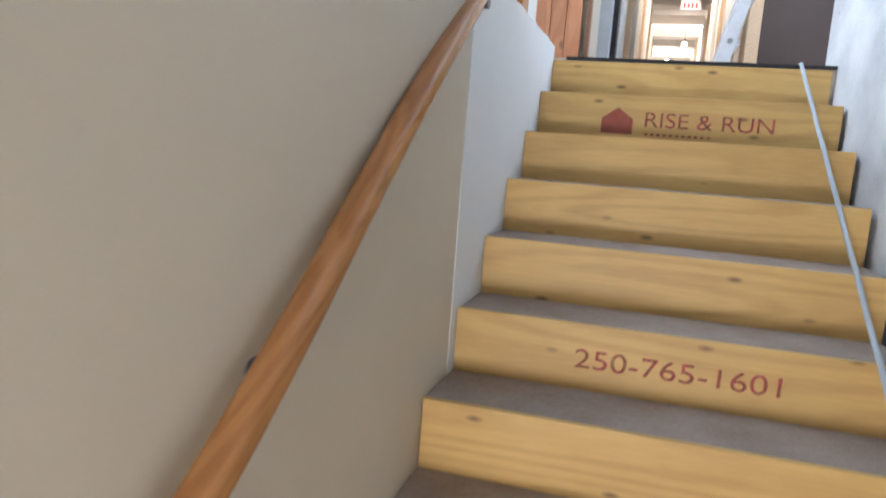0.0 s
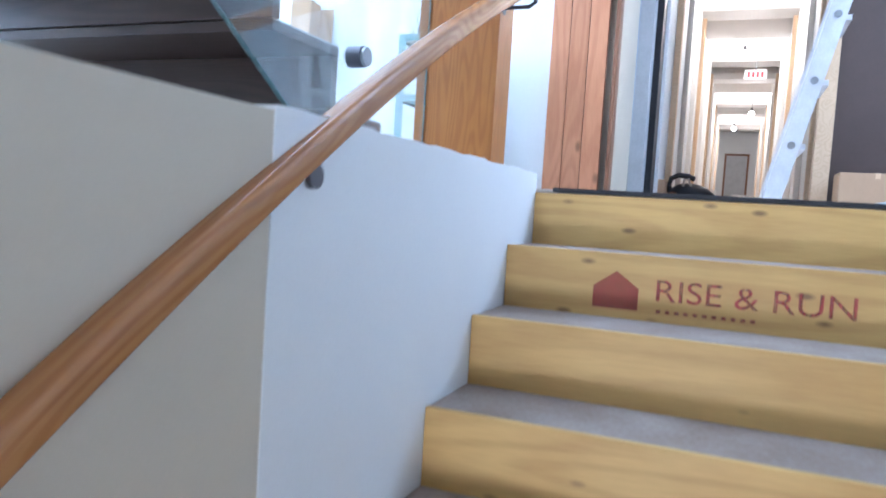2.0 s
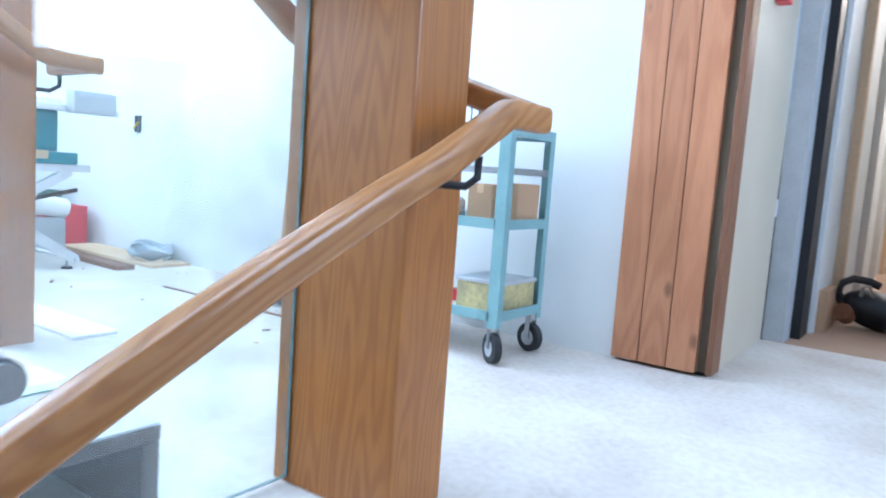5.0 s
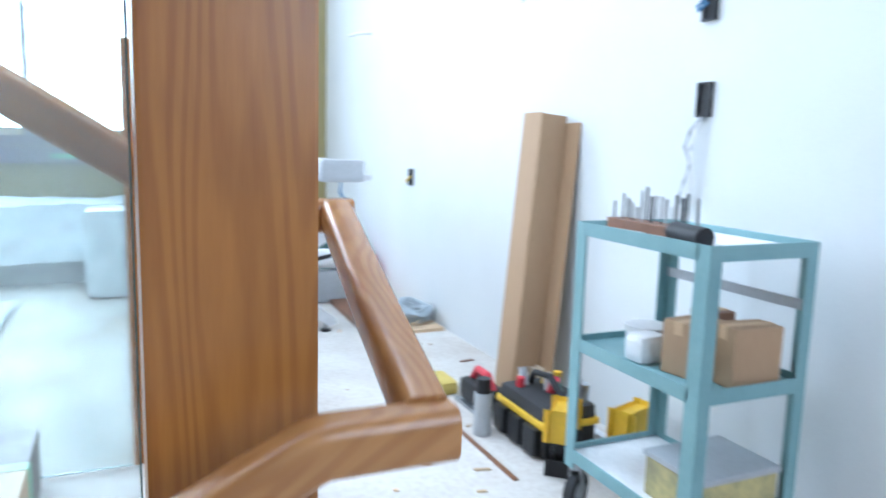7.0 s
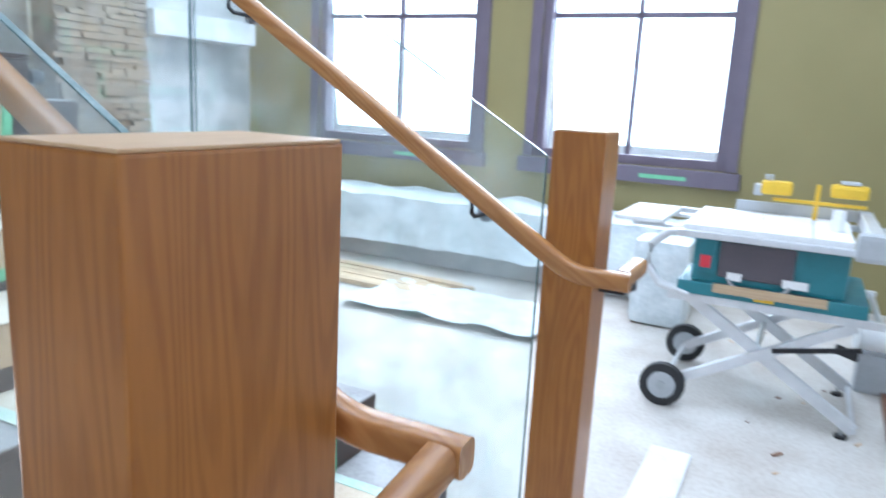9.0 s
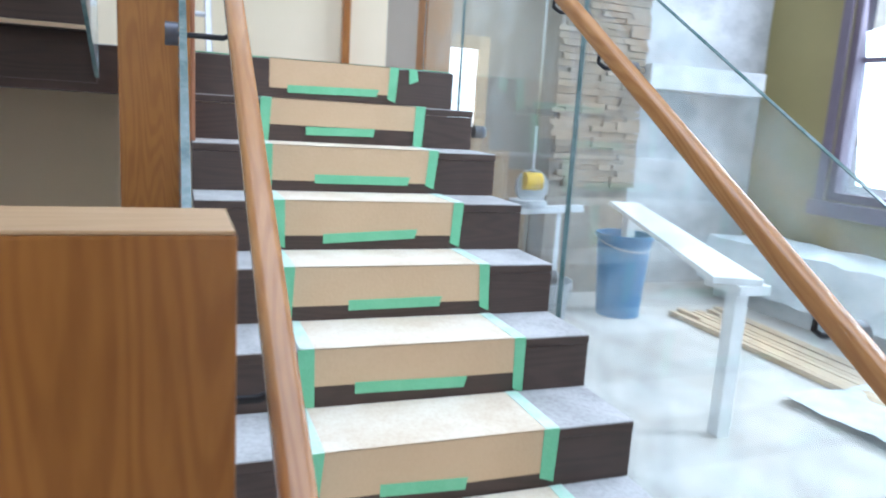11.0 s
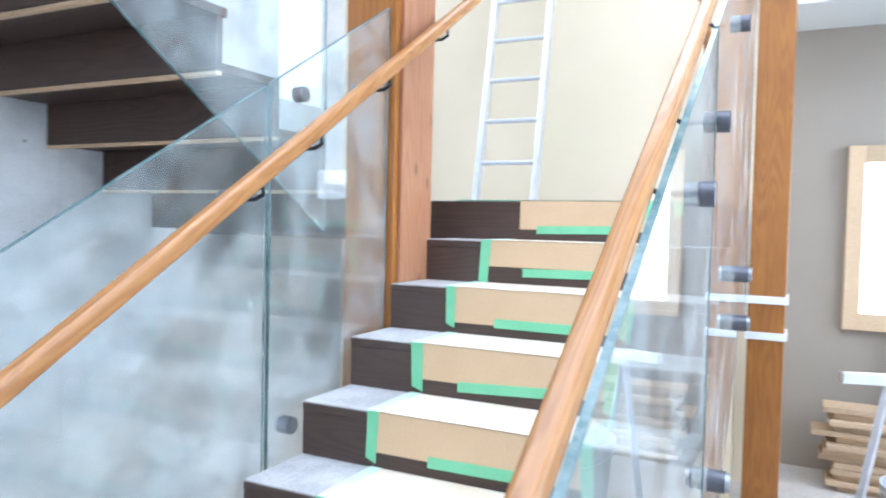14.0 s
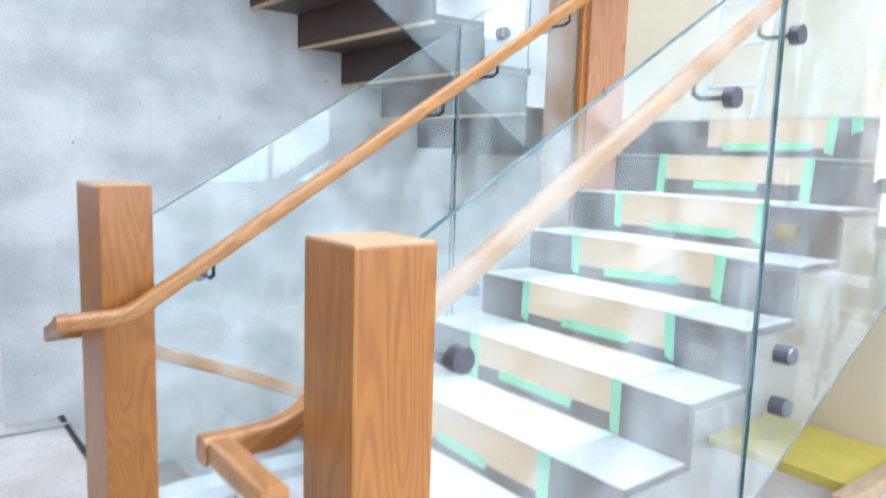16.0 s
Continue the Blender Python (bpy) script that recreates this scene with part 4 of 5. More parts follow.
part("strap", tube(bmesh.new(), [(-1.6, 1.28, 0.16), (-1.55, 1.27, 0.22), (-1.45, 1.27, 0.235), (-1.38, 1.28, 0.17)], 0.012), M_black, bg, smooth=True)
random.seed(11)
for k, mt in enumerate((M_red, M_paper, M_green, M_yellow, M_steel, M_red, M_grey, M_yellow)):
    x, y = random.uniform(-1.6, -1.37), random.uniform(1.22, 1.35)
    part("tool_handle", tube(bmesh.new(), [(x, y, 0.12), (x + random.uniform(-0.05, 0.05), y, 0.20 + random.uniform(0, 0.05))], 0.015, 10), mt, bg, smooth=True)
sp = thing("spray_can", (-1.60, 1.10, 0), "grey spray can with a black cap", "can")
part("body", cyl(bmesh.new(), (-1.60, 1.10, 0), (-1.60, 1.10, 0.15), 0.032, 20), M_grey, sp, smooth=False)
part("cap", cyl(bmesh.new(), (-1.60, 1.10, 0.151), (-1.60, 1.10, 0.20), 0.028, 20, 0.024), M_black, sp)
pb = thing("power_sander", (-1.83, 1.22, 0), "black and red corded power sander on the floor", "power tool")
part("body", B(-1.93, -1.72, 1.16, 1.26, 0.015, 0.10, 0.03), M_black, pb)
part("sole", B(-1.94, -1.73, 1.15, 1.27, 0.0, 0.014, 0.003), M_steel, pb)
part("handle", tube(bmesh.new(), [(-1.9, 1.21, 0.09), (-1.86, 1.21, 0.14), (-1.78, 1.21, 0.14), (-1.74, 1.21, 0.09)], 0.016, 10), M_red, pb, smooth=True)
single("work_glove", box(bmesh.new(), -2.15, -1.98, 1.11, 1.19, 0, 0.055, 0.024), mat("yellow_leather", (0.60, 0.46, 0.12), 0.8, scale=14, bump=0.5), "yellow leather work glove on the floor", "glove")
rg = bmesh.new()
for k in range(26):
    a = random.uniform(0, 6.28)
    box(rg, -0.03, 0.03, -0.02, 0.02, -0.008, 0.008, 0.006, Matrix.Translation((-1.76 + 0.07 * math.cos(a) * random.random(), 1.40 + 0.05 * math.sin(a), 0.02 + random.random() * 0.10)) @ Euler((random.random() * 3, random.random() * 3, random.random() * 3)).to_matrix().to_4x4())
single("crumpled_rag", rg, M_kraft_dust, "crumpled pale paper rags by the tool bag", "rag")
single("long_bar", beam(bmesh.new(), (-2.05, 1.44, 0.012), (-1.05, 1.46, 0.02), 0.03, 0.022, 0.003), M_alu, "aluminium bar lying against the wall", "bar")
single("floor_strip", B(-2.4, -1.25, 1.03, 1.045, 0.0, 0.006), M_trim, "thin dark strip on the floor", "strip")

# table saw on a folding stand
tsw = thing("table_saw", (-3.36, 0.6, 0), "teal bench table saw on a folding wheeled stand", "table saw")
X0, X1 = -3.68, -3.04
for x in (X0 + 0.02, X1 - 0.02):
    part("stand_bar", beam(bmesh.new(), (x, 0.20, 0.10), (x, 0.92, 0.50), 0.028, 0.045, 0.003), M_alu, tsw)
    xi = x + (0.03 if x < -3.3 else -0.03)
    part("stand_leg", beam(bmesh.new(), (xi, 0.97, 0.045), (xi, 0.24, 0.52), 0.028, 0.045, 0.003), M_alu, tsw)
    ft = part("stand_foot", cyl(bmesh.new(), (xi, 0.93, 0.0), (xi, 0.93, 0.012), 0.026, 14), M_black, tsw)
    part("foot_screw", cyl(bmesh.new(), (xi, 0.93, 0.012), (xi, 0.93, 0.07), 0.007, 8), M_steel, ft)
    o = -0.045 if x < -3.3 else 0.045
    w = part("wheel", cyl(bmesh.new(), (x + o - 0.02, 0.19, 0.10), (x + o + 0.02, 0.19, 0.10), 0.10, 28), M_rubber, tsw)
    part("rim", cyl(bmesh.new(), (x + o - 0.023, 0.19, 0.10), (x + o + 0.023, 0.19, 0.10), 0.062, 24), M_grey, w)
    part("hub", cyl(bmesh.new(), (x + o - 0.03, 0.19, 0.10), (x + o + 0.03, 0.19, 0.10), 0.02, 14), M_steel, w)
    part("stand_rail", B(x - 0.016, x + 0.016, 0.16, 1.02, 0.50, 0.535, 0.003), M_alu, tsw)
for y, z in ((0.56, 0.30), (0.97, 0.05), (0.19, 0.10), (0.18, 0.517), (1.0, 0.517)):
    part("cross_tube", cyl(bmesh.new(), (X0 + 0.02, y, z), (X1 - 0.02, y, z), 0.012, 10), M_alu, tsw)
part("lever", beam(bmesh.new(), (X1, 0.62, 0.34), (X1, 0.95, 0.41), 0.012, 0.02), M_black, tsw)
part("stand_handle", tube(bmesh.new(), [(X1 - 0.01, 0.25, 0.53), (X1 - 0.01, 0.12, 0.56), (X1 - 0.01, 0.06, 0.64), (X1 - 0.01, 0.07, 0.74), (X1 - 0.01, 0.14, 0.80), (X1 - 0.01, 0.26, 0.815)], 0.02, 12), M_alu, tsw, smooth=True)
part("base_tray", B(X0 + 0.03, X1 + 0.005, 0.20, 0.95, 0.536, 0.595, 0.008), M_sawblue, tsw)
part("wooden_packer", B(X1 + 0.006, X1 + 0.016, 0.35, 0.80, 0.56, 0.60, 0.002), M_lumber, tsw)
bd = part("body", B(X0 + 0.05, X1 - 0.012, 0.25, 0.86, 0.596, 0.80, 0.02), M_sawblue, tsw)
part("side_cover", B(X1 - 0.0115, X1 - 0.002, 0.36, 0.66, 0.63, 0.785, 0.01), mat("dark_cover", (0.10, 0.085, 0.10), 0.4), bd)
arc = [(X1 + 0.002, 0.53 + 0.13 * math.cos(a), 0.66 + 0.10 * math.sin(a)) for a in [radians(200 + 14 * k) for k in range(11)]]
part("tilt_scale", tube(bmesh.new(), arc, 0.008, 8), M_grey, bd)
part("switch_plate", B(X1 - 0.011, X1 + 0.004, 0.27, 0.345, 0.64, 0.79, 0.006), M_sawblue, bd)
part("switch", B(X1 + 0.004, X1 + 0.018, 0.285, 0.33, 0.665, 0.72, 0.006), M_red, bd, "red paddle switch")
for y0, y1 in ((0.40, 0.46), (0.62, 0.72)):
    part("data_label", B(X1 - 0.002, X1 + 0.0005, y0, y1, 0.62, 0.655), M_paper, bd)
part("warning_label", B(X1 + 0.0055, X1 + 0.0075, 0.52, 0.60, 0.545, 0.585), M_yellow, tsw)
part("table_top", B(X0 - 0.04, X1 + 0.02, 0.20, 0.86, 0.815, 0.85, 0.006), M_paper, tsw, "dusty pale metal table")
part("front_rail", B(X1 + 0.022, X1 + 0.045, 0.18, 1.14, 0.795, 0.825, 0.006), M_alu, tsw)
part("back_rail", B(X0 - 0.065, X0 - 0.042, -0.05, 1.10, 0.80, 0.83, 0.006), M_alu, tsw)
part("side_table", B(X0 + 0.06, X1 - 0.05, -0.12, 0.10, 0.825, 0.845, 0.006), M_paper, tsw)
for x in (X0 + 0.12, X1 - 0.12):
    part("table_arm", cyl(bmesh.new(), (x, -0.05, 0.81), (x, 0.22, 0.81), 0.012, 10), M_alu, tsw)
part("fence", B(X0 - 0.08, X1 + 0.05, 0.90, 0.955, 0.826, 0.90, 0.008), M_alu, tsw)
part("fence_end", B(X1 + 0.046, X1 + 0.13, 0.86, 1.08, 0.79, 0.90, 0.02), M_grey, tsw)
part("mitre_slot", B(X0 - 0.03, X1 + 0.015, 0.70, 0.715, 0.8502, 0.8515), M_grey, tsw)
part("blade", prism(bmesh.new(), [(-3.40, 0.851), (-3.37, 0.880), (-3.34, 0.851)], "y", 0.50, 0.504), M_steel, tsw)
part("back_ledge", B(X0 - 0.02, X0 - 0.005, 0.35, 0.95, 0.851, 0.905, 0.004), M_grey, tsw)
hs = thing("tool_stand", (-3.60, 0.75, 0.851), "small yellow stand with clamps on the saw table", "tool")
part("crossbar", B(-3.62, -3.59, 0.52, 0.92, 0.925, 0.94, 0.003), M_yellow, hs)
part("stem", B(-3.615, -3.595, 0.70, 0.72, 0.851, 1.02, 0.003), M_yellow, hs)
part("clamp_head", B(-3.64, -3.57, 0.76, 0.92, 0.965, 1.03, 0.02), M_yellow, hs)
part("clamp_plate", B(-3.645, -3.575, 0.80, 0.88, 1.031, 1.045, 0.005), M_grey, hs)
part("lamp_head", B(-3.66, -3.56, 0.46, 0.60, 0.955, 1.02, 0.02), M_yellow, hs)
part("lamp_lens", B(-3.65, -3.57, 0.43, 0.47, 0.945, 1.0, 0.01), M_grey, hs)
part("lamp_knob", B(-3.62, -3.60, 0.47, 0.51, 1.021, 1.05, 0.006), M_grey, hs)
single("spray_bottle", cyl(bmesh.new(), (-3.3, 0.80, 0.851), (-3.3, 0.80, 0.94), 0.03, 16, 0.025), M_paper, "white bottle on the saw table", "bottle")
vac = thing("shop_tool", (-4.0, 1.15, 0), "white and grey power tool lying on the floor", "power tool")
part("body", tube(bmesh.new(), [(-3.75, 0.98, 0.28), (-3.78, 1.15, 0.27), (-3.8, 1.27, 0.25)], 0.06, 14), M_paper, vac, smooth=True)
part("hose", tube(bmesh.new(), [(-3.75, 0.9, 0.2), (-3.76, 1.0, 0.17), (-3.8, 1.2, 0.18), (-3.85, 1.28, 0.24)], 0.025, 10), M_rubber, vac, smooth=True)
part("stand", B(-3.83, -3.73, 1.0, 1.25, 0.0, 0.20, 0.02), M_grey, vac)

cr = thing("storage_crate", (-4.07, 1.40, 0), "red plastic storage crate", "crate")
bm = bmesh.new()
for a in ((-4.20, -3.96, 1.30, 1.315), (-4.20, -3.96, 1.485, 1.50), (-4.20, -4.185, 1.315, 1.485), (-3.975, -3.96, 1.315, 1.485)):
    box(bm, *a, 0.0, 0.25, 0.003)
box(bm, -4.185, -3.975, 1.315, 1.485, 0.0, 0.015)
part("body", bm, M_red, cr)
part("rim", B(-4.21, -3.95, 1.285, 1.30, 0.22, 0.255, 0.004), M_red, cr)
single("tool_case", B(-4.55, -4.28, 1.22, 1.5, 0, 0.33, 0.02), M_green, "dark green plastic tool case", "case")
single("floor_plank", beam(bmesh.new(), (-4.28, 1.19, 0.012), (-2.92, 1.15, 0.012), 0.10, 0.02, 0.003), M_trim, "weathered dark plank lying on the floor", "plank")
single("plywood_offcut", B(-3.9, -2.9, 1.29, 1.53, 0.0, 0.018, 0.002), M_lumber, "pale plywood offcut on the floor", "board")
co = []
for k in range(150):
    a = k * 0.42
    r_ = 0.10 + 0.02 * math.sin(k * 0.37)
    co.append((-3.12 + r_ * math.cos(a) * 1.25, 1.42 + r_ * math.sin(a) * 0.9, 0.03 + 0.0005 * k + 0.012 * math.sin(k * 1.3)))
single("cable_coil", tube(bmesh.new(), co, 0.007, 6), M_cable, "coiled grey extension cord on an offcut", "cable", smooth=True)
single("floor_board", B(-2.55, -1.70, 0.245, 0.40, 0.0, 0.012, 0.002), M_paper, "white board lying flat by the newel", "board")
random.seed(21)
for k in range(40):
    x, y, s = random.uniform(-4.8, -1.2), random.uniform(0.3, 1.5), random.uniform(0.008, 0.03)
    if -1.15 < x < -0.5:
        continue
    single("wood_scrap", beam(bmesh.new(), (x, y, 0.003), (x + random.uniform(-2, 2) * s, y + random.uniform(-2, 2) * s + 0.01, 0.003), s * 0.5, 0.005), random.choice((M_lumber, M_kraft, M_trim)), "small wood scrap on the dusty floor", "scrap", group="floor scraps")

# ---- south side: fireplace, window, bench, sheeting ----
fp = thing("stone_fireplace", (-3.6, -4.3, 0), "tall fireplace clad in brown ledge stone", "fireplace")
part("core", B(-3.98, -3.22, -4.5, -4.25, 0, CEIL), M_stone, fp)
nw = thing("window_3", (-2.48, -4.55, 1.0), "small bright window in a raw timber frame", "window", kind="structure")
M_bright = glow("overcast_daylight", (0.95, 0.98, 1.0), 3.0)
part("daylight_pane", B(-2.63, -2.30, -4.499, -4.49, 1.0, 1.92), M_bright, nw)
for a in ((-2.72, -2.63, 0.9, 2.02), (-2.30, -2.21, 0.9, 2.02), (-2.63, -2.30, 1.92, 2.02), (-2.63, -2.30, 0.9, 1.0)):
    part("window_frame", B(a[0], a[1], -4.499, -4.45, a[2], a[3], 0.004), M_lumber, nw)
for k in range(3):
    single("leaning_sheet", B(-3.15 + 0.2 * k, -2.75 + 0.1 * k, -4.49 + 0.03 * k, -4.47 + 0.03 * k, 0, 1.0 + 0.15 * k, 0.003), M_card, "brown board leaning on the wall", "board")
random.seed(31)
for k in range(14):
    z = 0.40 + 0.035 * k
    x = random.uniform(-2.75, -2.6)
    single("stacked_board", B(x, x + 0.55, -4.3, -4.1 + random.uniform(-0.03, 0.03), z - 0.4, z - 0.368, 0.003), M_lumber, "raw board in a lumber stack", "board", group="lumber stack")
shs = thing("work_table", (-3.0, -2.4, 0), "white work table on a single post", "table")
part("top", beam(bmesh.new(), (-3.62, -3.75, 0.82), (-2.72, -1.55, 0.76), 0.22, 0.03, 0.004), M_paper, shs)
part("leg", B(-2.83, -2.76, -1.66, -1.59, 0, 0.745, 0.004), M_paper, shs)
part("leg", B(-3.55, -3.48, -3.55, -3.48, 0, 0.79, 0.004), M_paper, shs)
part("bracket", B(-2.88, -2.71, -1.75, -1.52, 0.70, 0.744, 0.004), M_paper, shs)


def bucket(x, y, r, h, material, label):
    t = thing("bucket", (x, y, 0), label, "bucket")
    bm = bmesh.new()
    prof = [(0.0, 0.0), (r * 0.8, 0.0), (r, h), (r * 1.06, h), (r * 1.06, h - 0.03), (r * 0.97, h - 0.01), (r * 0.78, 0.012), (0.0, 0.012)]
    rings = []
    for a in range(28):
        c, s = math.cos(a * math.tau / 28), math.sin(a * math.tau / 28)
        rings.append([bm.verts.new((x + p[0] * c, y + p[0] * s, p[1])) for p in prof[1:-1]])
    for a in range(28):
        p, q_ = rings[a], rings[(a + 1) % 28]
        for i in range(len(p) - 1):
            bm.faces.new((p[i], q_[i], q_[i + 1], p[i + 1]))
    bm.faces.new([r_[0] for r_ in rings])
    bm.faces.new([r_[-1] for r_ in rings])
    bmesh.ops.recalc_face_normals(bm, faces=bm.faces)
    part("pail", bm, material, t, smooth=False)
    hp = [(x + r * 1.05 * math.cos(a), y + r * 1.05 * math.sin(a), h - 0.05 - 0.06 * math.sin(a)) for a in [radians(18 * k) for k in range(11)]]
    part("handle", tube(bmesh.new(), hp, 0.006), M_steel, t)
    return t


bucket(-2.48, -2.9, 0.19, 0.46, M_grey, "large grey plastic bucket on the floor")
bucket(-3.55, -3.6, 0.20, 0.62, M_blue, "blue plastic bin near the fireplace")
ms2 = thing("mitre_saw", (-2.75, -3.5, 0), "yellow mitre saw on a folding aluminium stand", "mitre saw")
part("stand_rail", beam(bmesh.new(), (-3.15, -3.6, 0.80), (-2.15, -3.35, 0.80), 0.06, 0.05, 0.004), M_alu, ms2)
for x, y in ((-2.95, -3.55), (-2.35, -3.4)):
    for d in (-0.28, 0.28):
        part("stand_leg", beam(bmesh.new(), (x, y, 0.78), (x + d * 0.6, y + d, 0.01), 0.03, 0.03), M_alu, ms2)
part("turntable", cyl(bmesh.new(), (-2.65, -3.47, 0.826), (-2.65, -3.47, 0.87), 0.13, 24), M_grey, ms2)
part("motor", cyl(bmesh.new(), (-2.72, -3.45, 1.0), (-2.6, -3.45, 1.0), 0.06, 20), M_yellow, ms2)
part("blade_guard", prism(bmesh.new(), [(-2.68 + 0.12 * math.cos(radians(a)), 0.96 + 0.12 * math.sin(radians(a))) for a in range(0, 360, 20)], "y", -3.50, -3.47), M_grey, ms2)
part("arm", beam(bmesh.new(), (-2.66, -3.55, 0.86), (-2.64, -3.45, 1.06), 0.05, 0.04, 0.004), M_black, ms2)

wbn = thing("sheeted_bench", (-5.05, -1.9, 0), "long low bench draped in clear plastic sheeting", "bench")
part("base", B(-5.35, -4.8, -4.0, 0.0, 0.0, 0.50, 0.01), M_concrete, wbn)
bm = bmesh.new()
random.seed(9)
nx, ny = 10, 60
grid = [[None] * (ny + 1) for _ in range(nx + 1)]
for i in range(nx + 1):
    for j in range(ny + 1):
        u = i / nx
        y = -4.05 + 4.1 * j / ny
        if u < 0.6:
            p = (-5.40 + u / 0.6 * 0.66, y, 0.53 + 0.05 * noise.noise((u * 6, y * 3.1, 0)))
        else:
            v = (u - 0.6) / 0.4
            p = (-4.74 + 0.10 * v + 0.05 * noise.noise((y * 4, v * 2, 5)), y, 0.53 - 0.36 * v + 0.03 * noise.noise((y * 5, v, 2)))
        grid[i][j] = bm.verts.new(p)
for i in range(nx):
    for j in range(ny):
        bm.faces.new((grid[i][j], grid[i + 1][j], grid[i + 1][j + 1], grid[i][j + 1]))
part("sheeting", bm, M_plastic, wbn, "crumpled clear plastic sheet", True)
random.seed(14)
for k in range(9):
    y = -3.1 + 0.05 * k
    single("lumber_length", beam(bmesh.new(), (-4.45 + 0.06 * k, -3.4 + random.uniform(-0.2, 0.2), 0.02 + 0.0 * k), (-4.3 + 0.05 * k, -1.5 + random.uniform(-0.3, 0.2), 0.02), 0.045, 0.035, 0.003), M_lumber, "raw timber length lying on the floor", "lumber", group="timber on the floor")
bm = bmesh.new()
g2 = [[bm.verts.new((-4.15 + 0.7 * i / 8, -1.9 + 1.3 * j / 14, 0.03 + 0.05 * abs(noise.noise((i * 0.7, j * 0.6, 3))))) for j in range(15)] for i in range(9)]
for i in range(8):
    for j in range(14):
        bm.faces.new((g2[i][j], g2[i + 1][j], g2[i + 1][j + 1], g2[i][j + 1]))
single("plastic_sheet", bm, M_plastic, "crumpled plastic sheet lying on the floor", "sheeting", smooth=True)
single("wrapped_parcel", box(bmesh.new(), -4.55, -4.2, -0.25, 0.1, 0.0, 0.55, 0.08), M_plastic, "white wrapped bundle behind the saw", "bundle")
single("yellow_board", B(-1.62, -0.95, -3.08, -2.5, 0.0, 0.05, 0.004), M_foam, "yellow rigid board on the floor under the stair", "board")
single("board_edge", B(-1.70, -1.625, -3.08, -2.3, 0.0, 0.07, 0.004), M_lumber, "raw timber batten beside the yellow board", "batten")

# ---- ladders ----
ld = thing("step_ladder", (1.05, 1.4, 0), "open aluminium step ladder in front of the corridor", "ladder")
for y in (1.14, 1.56):
    part("front_rail", beam(bmesh.new(), (0.76, y, 0.01), (1.24, 1.35 + (y - 1.35) * 0.7, 2.0), 0.025, 0.075, 0.004), M_alu, ld)
    part("rear_rail", beam(bmesh.new(), (1.80, y, 0.01), (1.30, 1.35 + (y - 1.35) * 0.7, 2.0), 0.025, 0.05, 0.004), M_alu, ld)
    part("foot", B(0.72, 0.80, y - 0.025, y + 0.025, 0, 0.03, 0.004), M_grey, ld)
    for k in range(1, 7):
        f = k / 7.2
        part("rivet", cyl(bmesh.new(), (0.76 + 0.48 * f, y + (-0.018 if y < 1.3 else 0.018), 2.0 * f), (0.76 + 0.48 * f, y + (-0.010 if y < 1.3 else 0.010), 2.0 * f), 0.016, 14), M_steel, ld)
for k in range(1, 7):
    f = k / 7.2
    part("step", B(0.73 + 0.48 * f, 0.82 + 0.48 * f, 1.16 + 0.06 * f, 1.54 - 0.06 * f, 2.0 * f - 0.012, 2.0 * f + 0.012, 0.003), M_alu, ld)
part("top_cap", B(1.18, 1.36, 1.18, 1.52, 2.0, 2.03, 0.006), M_alu, ld)
l2 = thing("step_ladder", (-0.25, -3.5, LAND), "aluminium ladder standing on the stair landing", "ladder")
for x in (-0.58, -0.22):
    part("rail", beam(bmesh.new(), (x, -3.35, LAND), (x + 0.04, -3.9, LAND + 2.3), 0.03, 0.06, 0.004), M_alu, l2)
for k in range(1, 9):
    f = k / 9
    part("rung", cyl(bmesh.new(), (-0.58 + 0.04 * f, -3.35 - 0.55 * f, LAND + 2.3 * f), (-0.22 + 0.04 * f, -3.35 - 0.55 * f, LAND + 2.3 * f), 0.014, 10), M_alu, l2)

# ---- corridor clutter ----
vc = thing("shop_vacuum", (0.33, 3.2, 0), "black canister vacuum with an arched hose handle", "vacuum")
bm = bmesh.new()
bmesh.ops.create_uvsphere(bm, u_segments=24, v_segments=14, radius=1, matrix=Matrix.Translation((0.34, 3.2, 0.10)) @ Matrix.Rotation(radians(12), 4, "Y") @ Matrix.Diagonal((0.165, 0.13, 0.095, 1)))
for v in bm.verts:
    v.co.z = max(v.co.z, 0.004)
part("body", bm, M_black, vc, smooth=True)
part("hose", tube(bmesh.new(), [(0.19, 3.17, 0.10), (0.17, 3.16, 0.17), (0.185, 3.15, 0.225), (0.23, 3.15, 0.25), (0.30, 3.15, 0.245), (0.345, 3.16, 0.225)], 0.019, 12), M_rubber, vc, "black ribbed hose", True)
part("carry_handle", tube(bmesh.new(), [(0.27, 3.12, 0.17), (0.275, 3.11, 0.215), (0.305, 3.11, 0.225), (0.325, 3.12, 0.17)], 0.008, 8), M_steel, vc, smooth=True)
part("motor_cap", cyl(bmesh.new(), (0.22, 3.13, 0.07), (0.20, 3.08, 0.09), 0.05, 20, 0.042), M_trim, vc, "dull brown end cap", True)
for y in (3.12, 3.28):
    part("wheel", cyl(bmesh.new(), (0.42, y - 0.012, 0.035), (0.42, y + 0.012, 0.035), 0.035, 18), M_rubber, vc)
carton("cardboard_box", 0.065, 0.16, 2.85, 3.2, 0, 0.20, "brown cardboard box by the corridor door")
carton("cardboard_box", 1.14, 1.5, 2.1, 2.36, 0, 0.24, "brown cardboard box behind the ladder")
bt = thing("water_jug", (0.42, 5.6, 0), "blue clear plastic jug on the corridor floor", "jug")
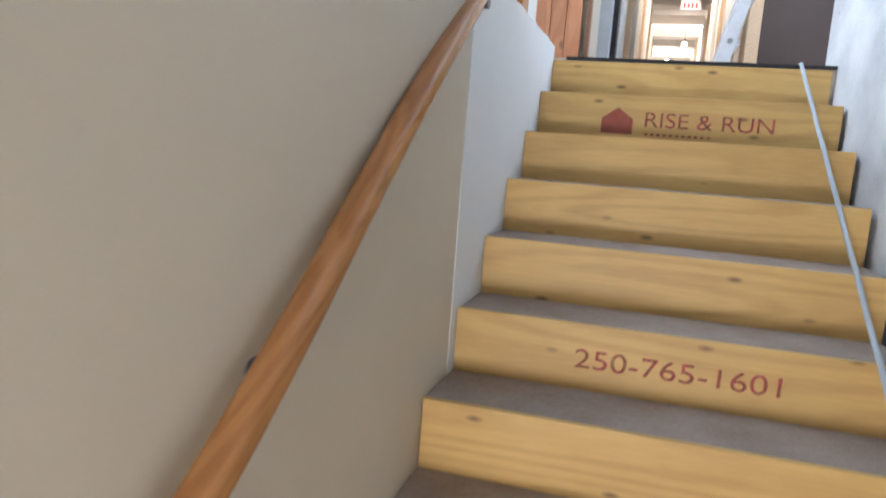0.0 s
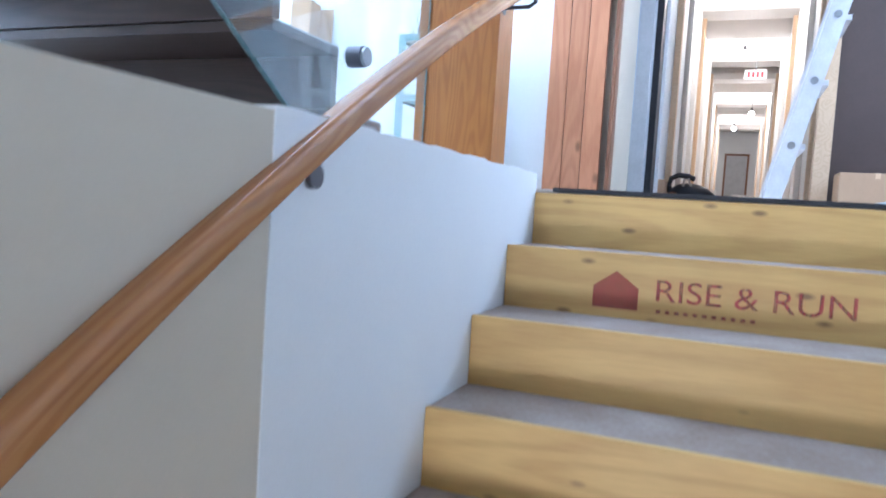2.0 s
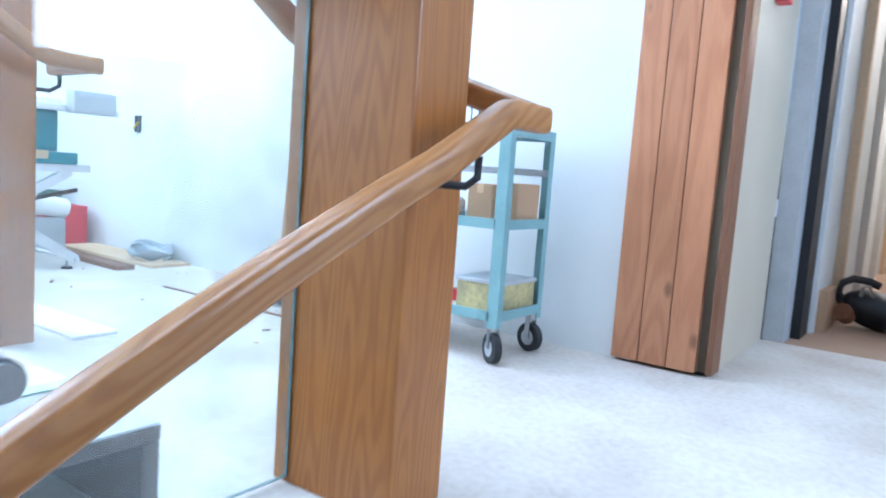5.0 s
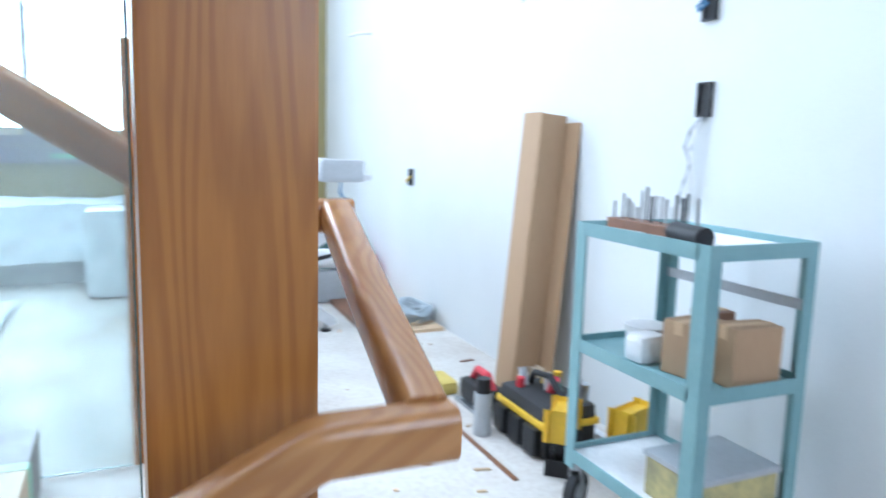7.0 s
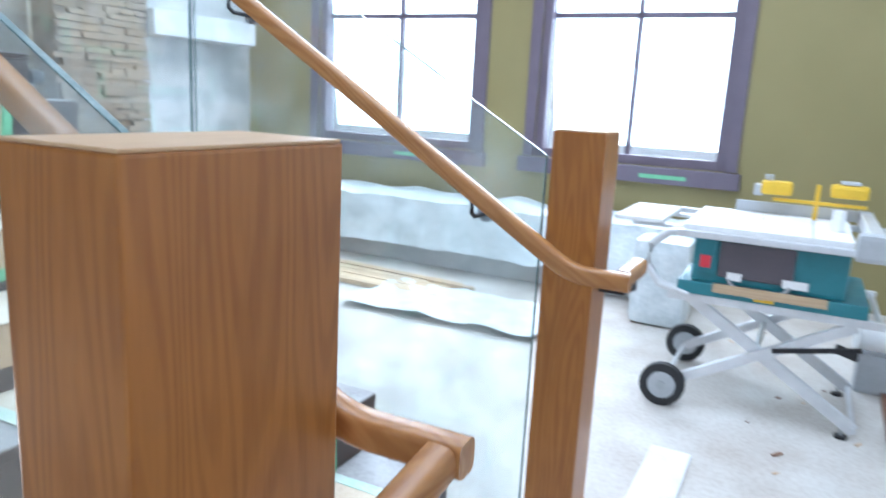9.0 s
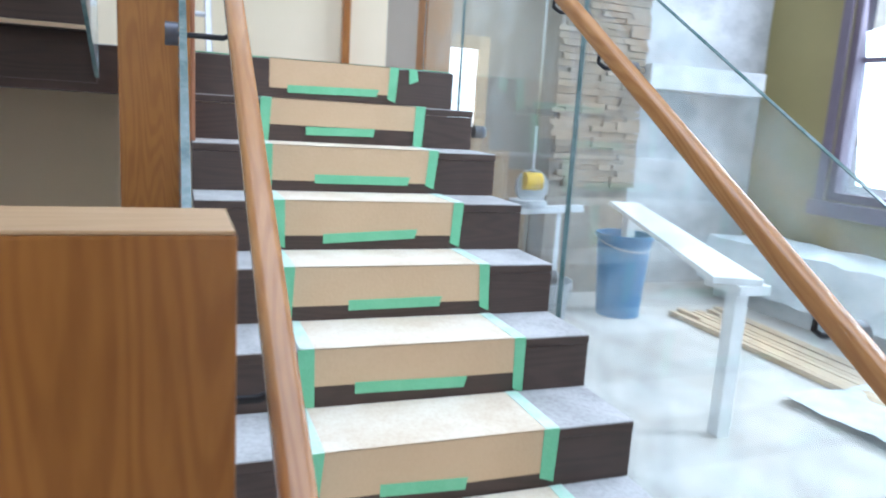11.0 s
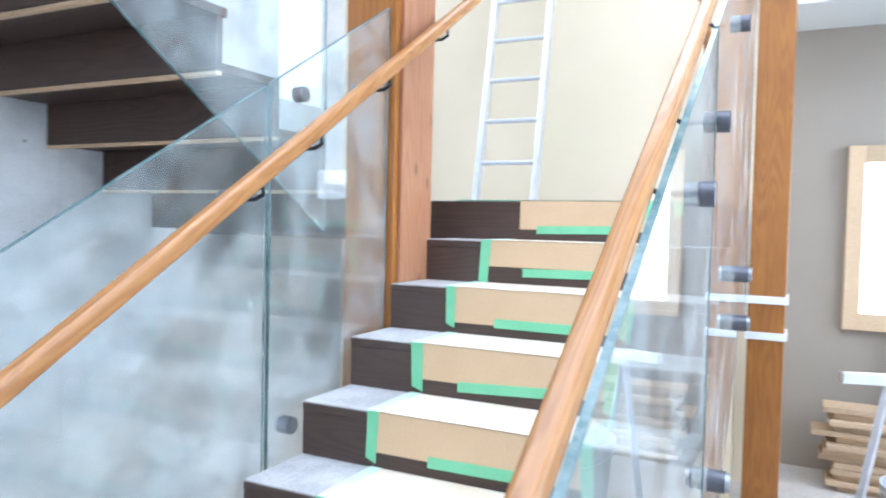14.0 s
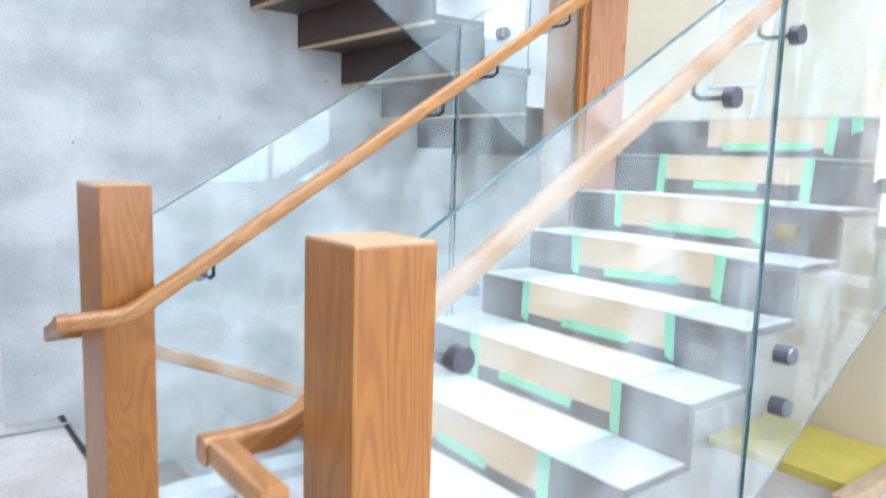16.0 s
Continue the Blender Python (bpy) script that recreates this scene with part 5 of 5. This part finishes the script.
part("body", cyl(bmesh.new(), (0.42, 5.6, 0), (0.42, 5.6, 0.2), 0.07, 18, 0.06), M_blue, bt)
part("cap", cyl(bmesh.new(), (0.42, 5.6, 0.2), (0.42, 5.6, 0.26), 0.025, 12), M_paper, bt)
bucket(0.72, 6.8, 0.12, 0.26, M_paper, "white pail on the corridor floor")
bucket(0.72, 9.3, 0.14, 0.34, M_blue, "blue pail on the corridor floor")
random.seed(5)
for k in range(10):
    single("loose_paper", B(0.3 + 0.05 * k, 0.42 + 0.05 * k, 4.2 + 0.5 * k, 4.5 + 0.5 * k, 0.0, 0.006), M_paper if k % 2 else M_blue, "loose sheet on the corridor floor", "sheet", group="corridor sheets")
es = thing("exit_sign", (0.75, 9.0, 2.1), "small lit exit sign under the ceiling", "sign")
part("housing", B(0.62, 0.92, 9.0, 9.04, 2.02, 2.16, 0.006), M_paper, es)
for k in range(4):
    part("letter_bar", B(0.66 + 0.06 * k, 0.695 + 0.06 * k, 8.997, 8.9995, 2.05, 2.13), M_red, es)
part("stem", cyl(bmesh.new(), (0.77, 9.02, 2.16), (0.77, 9.02, 2.61), 0.012, 10), M_grey, es)

# ---- ledge stones of the fireplace ----
random.seed(17)
meshes = []
for k in range(8):
    w, h = random.uniform(0.10, 0.24), random.uniform(0.03, 0.055)
    bm = box(bmesh.new(), 0, w, 0, random.uniform(0.03, 0.06), 0, h - 0.004)
    for v in bm.verts:
        v.co += Vector((random.uniform(-0.006, 0.006), random.uniform(-0.006, 0.006), random.uniform(-0.003, 0.003)))
    me = bpy.data.meshes.new("stone")
    bm.to_mesh(me)
    bm.free()
    me.materials.append(M_stonep)
    meshes.append((me, w, h))
z, count = 0.9, 0
while z < 3.4 and count < 300:
    h = random.choice(meshes)[2]
    row = [q_ for q_ in meshes if abs(q_[2] - h) < 0.008]
    x = -4.0
    while x < -3.21:
        me, w, _ = random.choice(row)
        if x + w > -3.16:
            break
        s = new("stone", me)
        s.parent = fp
        s.location = Vector((x, -4.255, z)) - ORG[fp.name]
        x += w + 0.004
        count += 1
    z += h + 0.002
